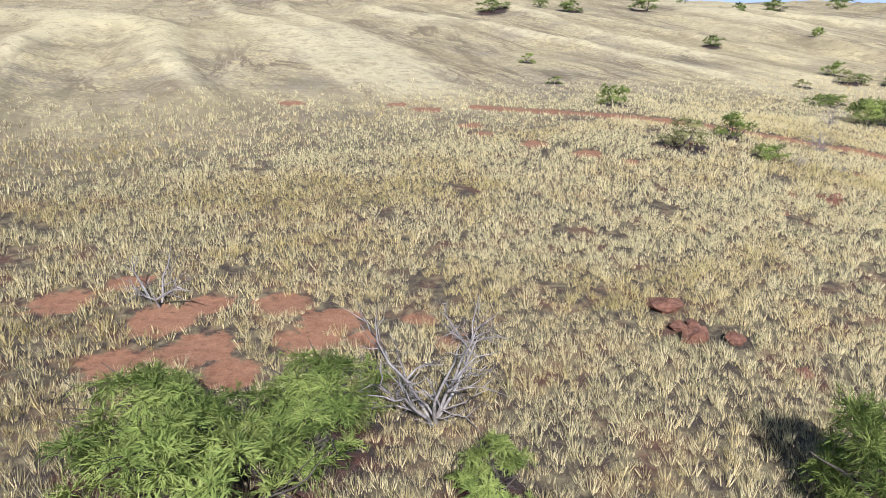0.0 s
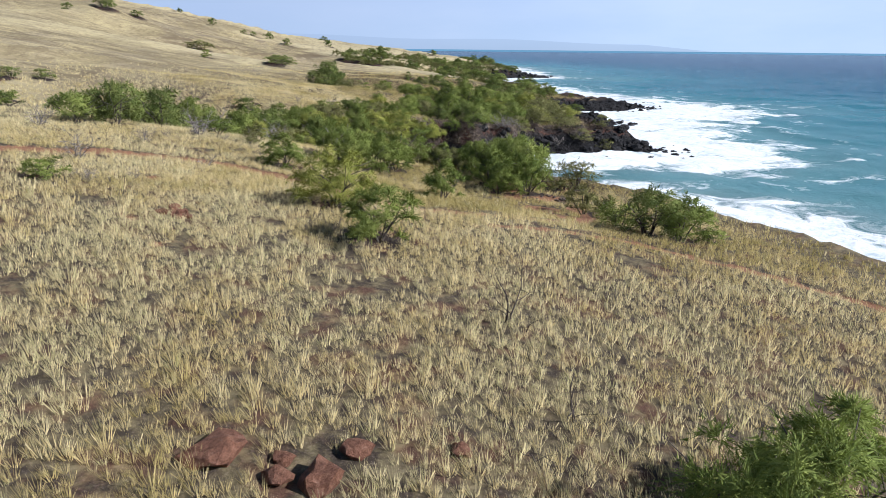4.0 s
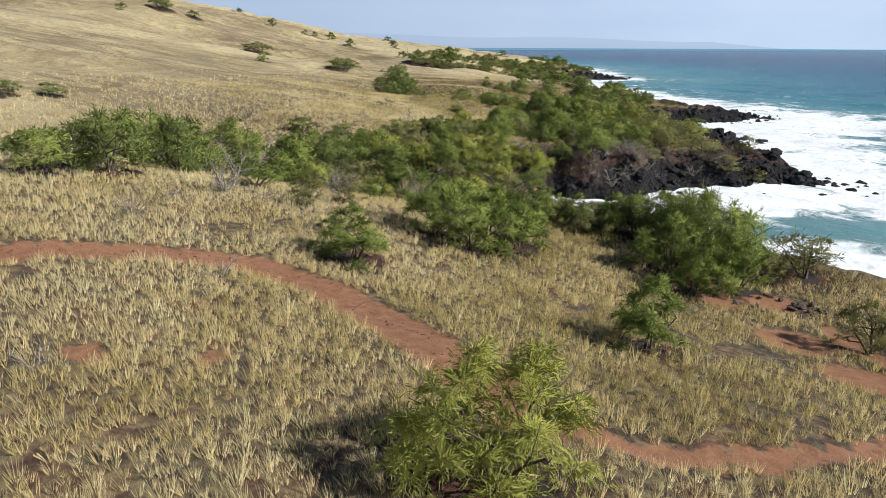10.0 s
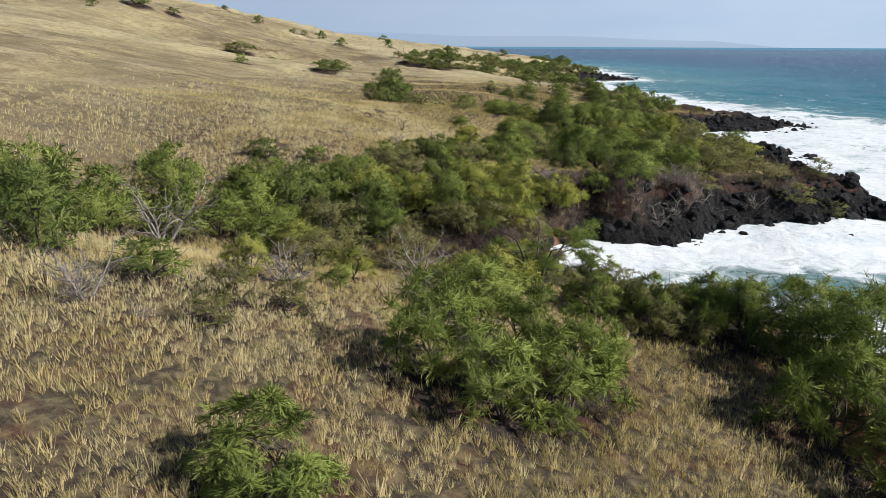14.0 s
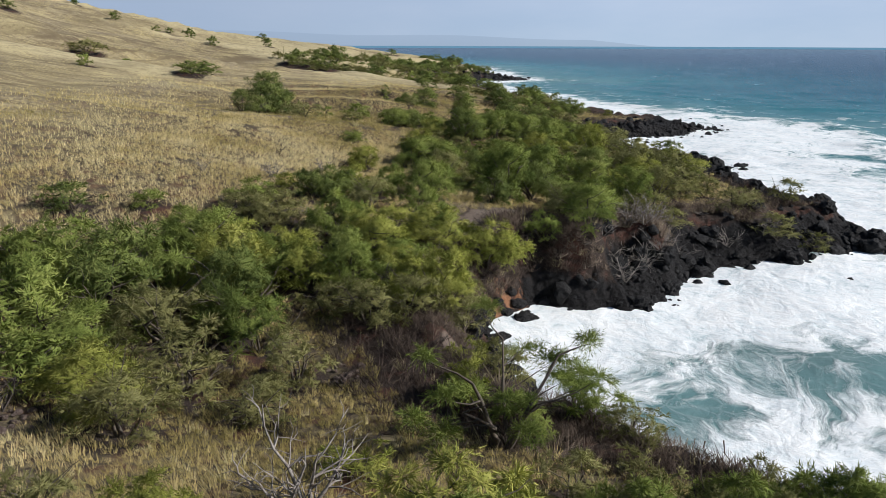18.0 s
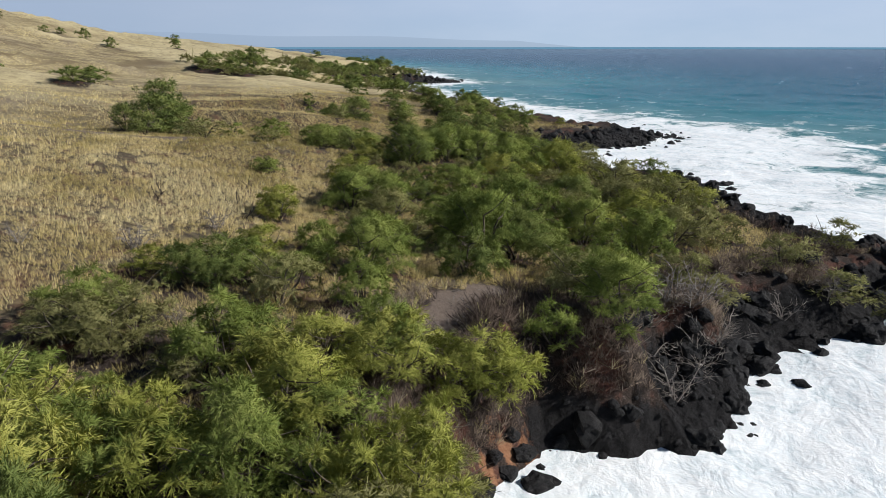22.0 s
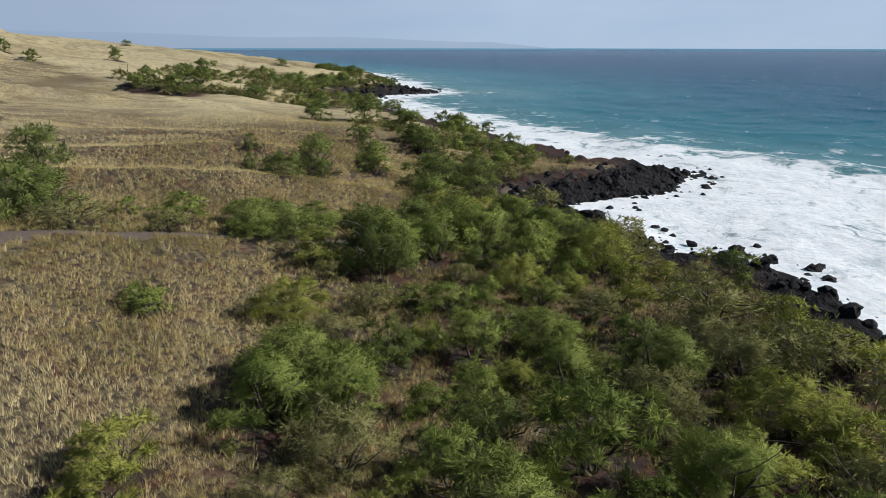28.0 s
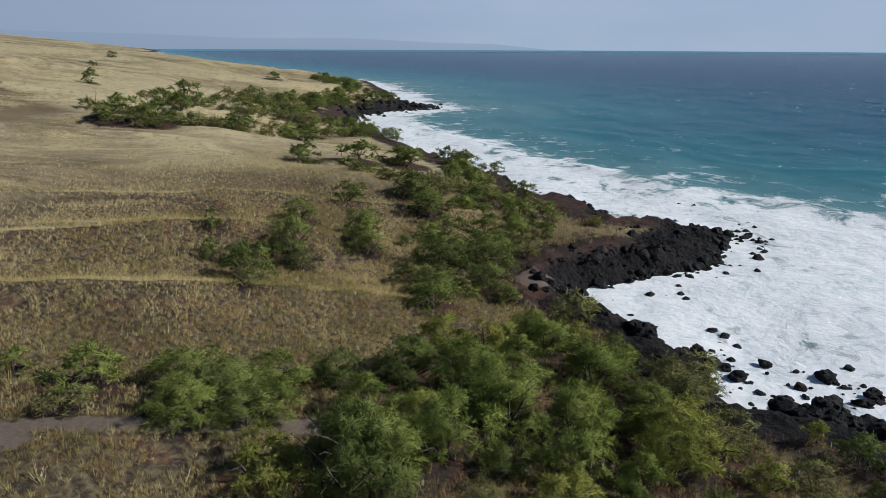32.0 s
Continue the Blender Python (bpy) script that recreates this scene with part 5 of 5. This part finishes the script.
def lay_shore_rocks():
    rng = random.Random(12)
    seg = [(a, b) for a, b in zip(SHORE[:-1], SHORE[1:]) if 60 < a[0] < 335]
    rows = []
    for _ in range(1500):
        a, b = rng.choice(seg)
        u = rng.random()
        off = rng.uniform(-1.0, 5.2 if 134 < a[0] < 172 else 8.5 if 172 < a[0] < 262 else 2.0)
        n = Vector((-(b[1] - a[1]), b[0] - a[0])).normalized()
        rows.append((a[0] + (b[0] - a[0]) * u + n.x * off, a[1] + (b[1] - a[1]) * u + n.y * off, min(1.15, 0.31 * math.exp(rng.gauss(0.3, 0.5)))))
    for x, y, r in OUTCROPS:
        if x < 330:
            for _ in range(int(8 * r)):
                a, q = rng.uniform(0, 6.28), r * math.sqrt(rng.random()) * 1.25
                rows.append((x + q * math.cos(a), y + q * math.sin(a), min(1.2, 0.28 * math.exp(rng.gauss(0.35, 0.5)))))
    # rocks awash off the points
    for x, y, k in ((166, 36, 9), (172, 40, 7), (290, 62, 9), (300, 62, 9), (308, 62, 8), (232, 64, 7), (214, 58, 6), (196, 55, 7), (240, 76, 7), (252, 90, 8), (262, 80, 7), (304, 78, 6), (127, 79.5, 3), (326, 70, 4)):
        for _ in range(k):
            rows.append((x + rng.gauss(0, 3.6), y + rng.gauss(0, 1.6), rng.uniform(0.3, 0.85)))
    # dark shingle in the head of the cove
    for _ in range(330):
        u = rng.random()
        rows.append((113 + 19 * u + rng.gauss(0, 0.8), 78.6 + 3.0 * math.sin(3.1 * u) + rng.gauss(0, 1.0), rng.uniform(0.10, 0.24)))
    # the black point beyond the bay
    for x, y, sx, sy, k in ((572, 196, 13, 7, 70), (550, 204, 16, 5, 40), (518, 215, 14, 5, 40), (456, 195, 10, 4, 18)):
        for _ in range(k):
            rows.append((x + rng.gauss(0, sx), y + rng.gauss(0, sy), rng.uniform(0.9, 2.3)))
    x, y = np.array([r[0] for r in rows]), np.array([r[1] for r in rows])
    z = np.maximum(heights(x, y), -0.35)
    big = sorted(range(len(rows)), key=lambda i: -rows[i][2] + (9 if rows[i][0] > 335 else 0))
    for i in big[:290]:
        set_rock(rng.choice(LAVA_BIG if rows[i][2] > 0.75 and x[i] < 250 else LAVA_MESH), x[i], y[i], z[i] + 0.12 * rows[i][2], rows[i][2], rng, "boulder", "rough black lava boulder wet from the surf", "rock", "lava boulders along the shore")
    vs, fs = [], []
    for i in big[290:]:
        me = LAVA_SMALL[i % 6] if rows[i][2] < 0.42 else LAVA_MESH[i % 6]
        o = len(vs)
        c, s, r = math.cos(i), math.sin(i), rows[i][2]
        vs += [((v.co.x * c - v.co.y * s) * r + x[i], (v.co.x * s + v.co.y * c) * r + y[i], v.co.z * r + z[i]) for v in me.vertices]
        fs += [tuple(o + k for k in p.vertices) for p in me.polygons]
    tagged(new("lava_rubble", mesh_of("lava_rubble", vs, fs, LAVA)), "small black lava stones between the boulders", "rocks", kind="stuff")


lay_shore_rocks()


def lay_field_rocks():
    rng = random.Random(14)
    # red-brown boulders in the grass below the start, and the reddish heap by the road
    spots = [(11.9, 35.0, 0.95), (11.9, 32.6, 0.7), (14.2, 31.3, 0.7), (12.3, 31.3, 0.95), (16.2, 28.4, 0.5), (12.8, 33.0, 0.5)]
    spots += [(31.5 + rng.gauss(0, 0.9), 55.6 + rng.gauss(0, 1.0), rng.uniform(0.3, 0.6)) for _ in range(9)]
    z = heights([s[0] for s in spots], [s[1] for s in spots])
    for (x, y, r), zz in zip(spots, z):
        set_rock(rng.choice(RED_MESH), x, y, zz + 0.2 * r, 0.85 * r, rng, "boulder", "red-brown weathered boulder half sunk in dry grass", "rock", "red boulders in the grass")
    piles = PILES
    for px, py, spread, k in piles:
        rows = [(px + rng.gauss(0, spread * 0.6), py + rng.gauss(0, spread * 0.8), rng.uniform(0.13, 0.32)) for _ in range(k + 10)]
        z = heights([s[0] for s in rows], [s[1] for s in rows])
        for (x, y, r), zz in zip(rows, z):
            set_rock(rng.choice(BROWN_MESH), x, y, zz + 0.3 * r + 0.12 * max(0, 1 - math.hypot(x - px, y - py) / spread), r, rng, "stone", "dark brown fieldstone in a loose heap", "stone", "fieldstones in loose heaps")


lay_field_rocks()


def road_stones():
    """Loose stones and clods on the dirt road and its banks."""
    rng = random.Random(61)
    pts = ROADS["dirt_road"][0]
    rows = []
    for (ax, ay), (bx, by) in zip(pts, pts[1:]):
        ln = math.hypot(bx - ax, by - ay)
        for _ in range(int(ln * 7)):
            u, o = rng.random(), rng.gauss(0, 0.9)
            rows.append((ax + (bx - ax) * u - (by - ay) / ln * o, ay + (by - ay) * u + (bx - ax) / ln * o, min(0.16, 0.035 * math.exp(rng.gauss(0.2, 0.55)))))
    p = np.array(rows)
    z = heights(p[:, 0], p[:, 1])
    vs, fs = [], []
    for i, (x, y, r) in enumerate(rows):
        me = BROWN_MESH[i % 3]
        o, c, q = len(vs), math.cos(i), math.sin(i)
        vs += [((v.co.x * c - v.co.y * q) * r + x, (v.co.x * q + v.co.y * c) * r + y, v.co.z * r + z[i] + 0.2 * r) for v in me.vertices]
        fs += [tuple(o + k for k in f.vertices) for f in me.polygons]
    tagged(new("road_stones", mesh_of("road_stones", vs, fs, REDROCK)), "loose reddish stones on the dirt road", "stones", kind="stuff")


road_stones()


# ---- grass ----
def tussocks(name, x, y, blades, size, seed, label, mat=GRASS, category="grass", flare=0.62, thin=0.05, plume=0.12):
    """Bunch grass: upright tufts of stalks and seed heads, one mesh for a stretch of the slope."""
    nr = np.random.RandomState(seed)
    n = len(x)
    z = heights(x, y)
    s = size * np.exp(nr.normal(0, 0.25, n))
    tint = np.clip(0.58 + 0.26 * vnoise(x / 9, y / 9, 71) + 0.18 * vnoise(x / 2.5, y / 2.5, 72) + nr.normal(0, 0.10, n), 0.02, 0.93)
    tint = np.clip(tint + 0.16 * vnoise((0.88 * x + 0.48 * y) / 16, (0.88 * y - 0.48 * x) / 4.5, 73), 0.02, 0.93)
    # paler and browner stretches; the browner ones also stand in for shade
    tint += 0.12 * (1 - smooth(28, 48, x)) + 0.2 * smooth(56, 76, y) * (1 - smooth(50, 75, x)) - 0.3 * smooth(44, 62, x) * (1 - smooth(60, 74, y)) * (1 - smooth(100, 110, x)) - 0.29 * smooth(150, 190, x) * (1 - smooth(140, 175, y)) - 0.24 * smooth(80, 96, x) * (1 - 0.8 * smooth(100, 118, y))
    # tufts on the crests paler too, lit ridges painted into the tint
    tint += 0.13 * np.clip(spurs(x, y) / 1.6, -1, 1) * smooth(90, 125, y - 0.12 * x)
    tint = np.where(nr.random_sample(n) < 0.05, 1.0, np.clip(tint, 0.02, 0.93))
    a = nr.uniform(0, 2 * np.pi, (n, blades))
    lean = np.sqrt(nr.uniform(0.0, 1.0, (n, blades))) * flare
    ln = s[:, None] * nr.uniform(0.75, 1.1, (n, blades))
    r0 = s[:, None] * 0.32 * np.sqrt(nr.uniform(0.0, 1, (n, blades)))
    bx, by = x[:, None] + r0 * np.cos(a), y[:, None] + r0 * np.sin(a)
    foot = np.stack([bx, by, np.repeat(z[:, None] - 0.03, blades, 1)], -1)
    tip = np.stack([bx + ln * (lean * np.cos(a) - 0.08), by + ln * (lean * np.sin(a) + 0.14), z[:, None] + ln * np.sqrt(np.clip(1 - lean ** 2, 0.05, 1))], -1)
    w = s[:, None] * thin * nr.uniform(0.6, 1.2, (n, blades))
    turn = nr.uniform(0, 2 * np.pi, a.shape)
    half = np.stack([np.cos(turn) * w, np.sin(turn) * w, 0 * w], -1)
    # stalks taper upwards, seed heads spread
    head = (nr.random_sample(a.shape) < plume)[..., None]
    v = np.stack([np.where(head, tip - half, foot - half), np.where(head, tip + half * 0.8 + np.array([0, 0, -0.05]), foot + half), np.where(head, foot, tip)], 2).reshape(-1, 3)
    f, t = np.arange(len(v)).reshape(-1, 3), np.repeat(tint, blades * 3)
    # blades of a tuft share its rounded shading
    q = v.reshape(-1, 3, 3)
    face = np.cross(q[:, 1] - q[:, 0], q[:, 2] - q[:, 0])
    face /= np.linalg.norm(face, axis=1, keepdims=True) + 1e-9
    back = face @ np.array([-0.55, -0.6, 0.58]) < 0
    q[back] = q[back][:, ::-1]
    face[back] *= -1
    out = np.stack([lean * np.cos(a), lean * np.sin(a), np.full(a.shape, 0.8)], -1).reshape(-1, 3)
    out = out / np.linalg.norm(out, axis=1, keepdims=True) + 0.45 * face
    out /= np.linalg.norm(out, axis=1, keepdims=True)
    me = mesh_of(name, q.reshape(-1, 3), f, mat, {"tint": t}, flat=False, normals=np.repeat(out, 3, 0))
    tagged(new(name, me), label, category, kind="stuff")


def sow_grass():
    nr = np.random.RandomState(4)
    step = 0.48
    gx, gy = np.meshgrid(np.arange(-75, 320, step), np.arange(-40, 250, step))
    gx[1::2] += step / 2
    x, y = (gx + nr.uniform(-0.36, 0.36, gx.shape) * step).ravel(), (gy + nr.uniform(-0.36, 0.36, gy.shape) * step).ravel()
    dist = line_distance(x, y, MEADOW)
    want = np.where(dist < 40, 0.92, 0.6 * (1 - smooth(40, 84, dist)))
    keep = nr.random_sample(len(x)) < want
    x, y, dist = x[keep], y[keep], dist[keep]
    d = shore_distance(x, y)
    # tufts stand close in some places and far apart in others
    patch = fbm(x / 5.5, y / 5.5, 81, 3) + 0.5 * vnoise(x / 1.3, y / 1.3, 82)
    wood = np.zeros(len(x))
    for tx, ty, w, _ in TREES:
        near = (np.abs(x - tx) < w) & (np.abs(y - ty) < w)
        wood[near] = np.maximum(wood[near], 1 - smooth(0.2, 0.45, np.hypot(x[near] - tx, y[near] - ty) / w))
    outs = blobs(x, y, OUTCROPS)
    bare = np.maximum(np.maximum(soil_mask(x, y), sand_mask(x, y)), blobs(x, y, [(a, b, 1.1 * c) for a, b, c, _ in PILES] + [(12, 34.6, 1.1), (12.6, 32, 1.5), (14.2, 31, 0.9)]))
    hill = smooth(95, 130, y - 0.12 * x)
    bare = np.maximum(bare, 0.75 * slope_lines(x, y) * hill)
    ok = (d > 6 + 4.5 * (x > 100)) & (outs < 0.2) & (nr.random_sample(len(x)) > bare * 1.3 - 0.1) & (patch > -0.85 + 0.45 * nr.random_sample(len(x))) & (nr.random_sample(len(x)) > wood * 0.8)
    x, y, dist = x[ok], y[ok], dist[ok]
    for lo, hi, blades, size, seed, thin in ((0, 13, 28, 0.46, 1, 0.020), (13, 40, 15, 0.46, 2, 0.031), (40, 90, 6, 0.46, 3, 0.055)):
        m = (dist >= lo) & (dist < hi)
        tussocks("dry_grass", x[m], y[m], blades, size, seed, "golden dry bunch grass covering the slope", thin=thin, flare=0.6, plume=0.04)


sow_grass()


def dry_bank():
    """Dead twiggy scrub over the bank between the trees and the lava."""
    nr = np.random.RandomState(44)
    x = np.concatenate([nr.uniform(99, 168, 60000), nr.uniform(168, 300, 16000)])
    y = np.concatenate([nr.uniform(45, 105, 60000), nr.uniform(55, 125, 16000)])
    n = len(x)
    d = shore_distance(x, y)
    h = heights(x, y)
    ok = (d > 2.0 + 7.0 * smooth(166, 176, x)) & (d < 13 + 3.0 * smooth(166, 176, x)) & (h > 1.7) & (blobs(x, y, OUTCROPS) < 0.3) & (blobs(x, y, PALE) < 0.1) & (nr.random_sample(n) < (1 - smooth(7, 13, d) * 0.7) * (0.35 + 0.65 * smooth(112, 122, x)))
    x, y = x[ok], y[ok]
    tussocks("dry_scrub", x, y, 18, 0.78, 45, "grey-brown dead scrub on the bank above the rocks", SCRUB, "scrub", flare=0.95, thin=0.03, plume=0.1)


dry_bank()
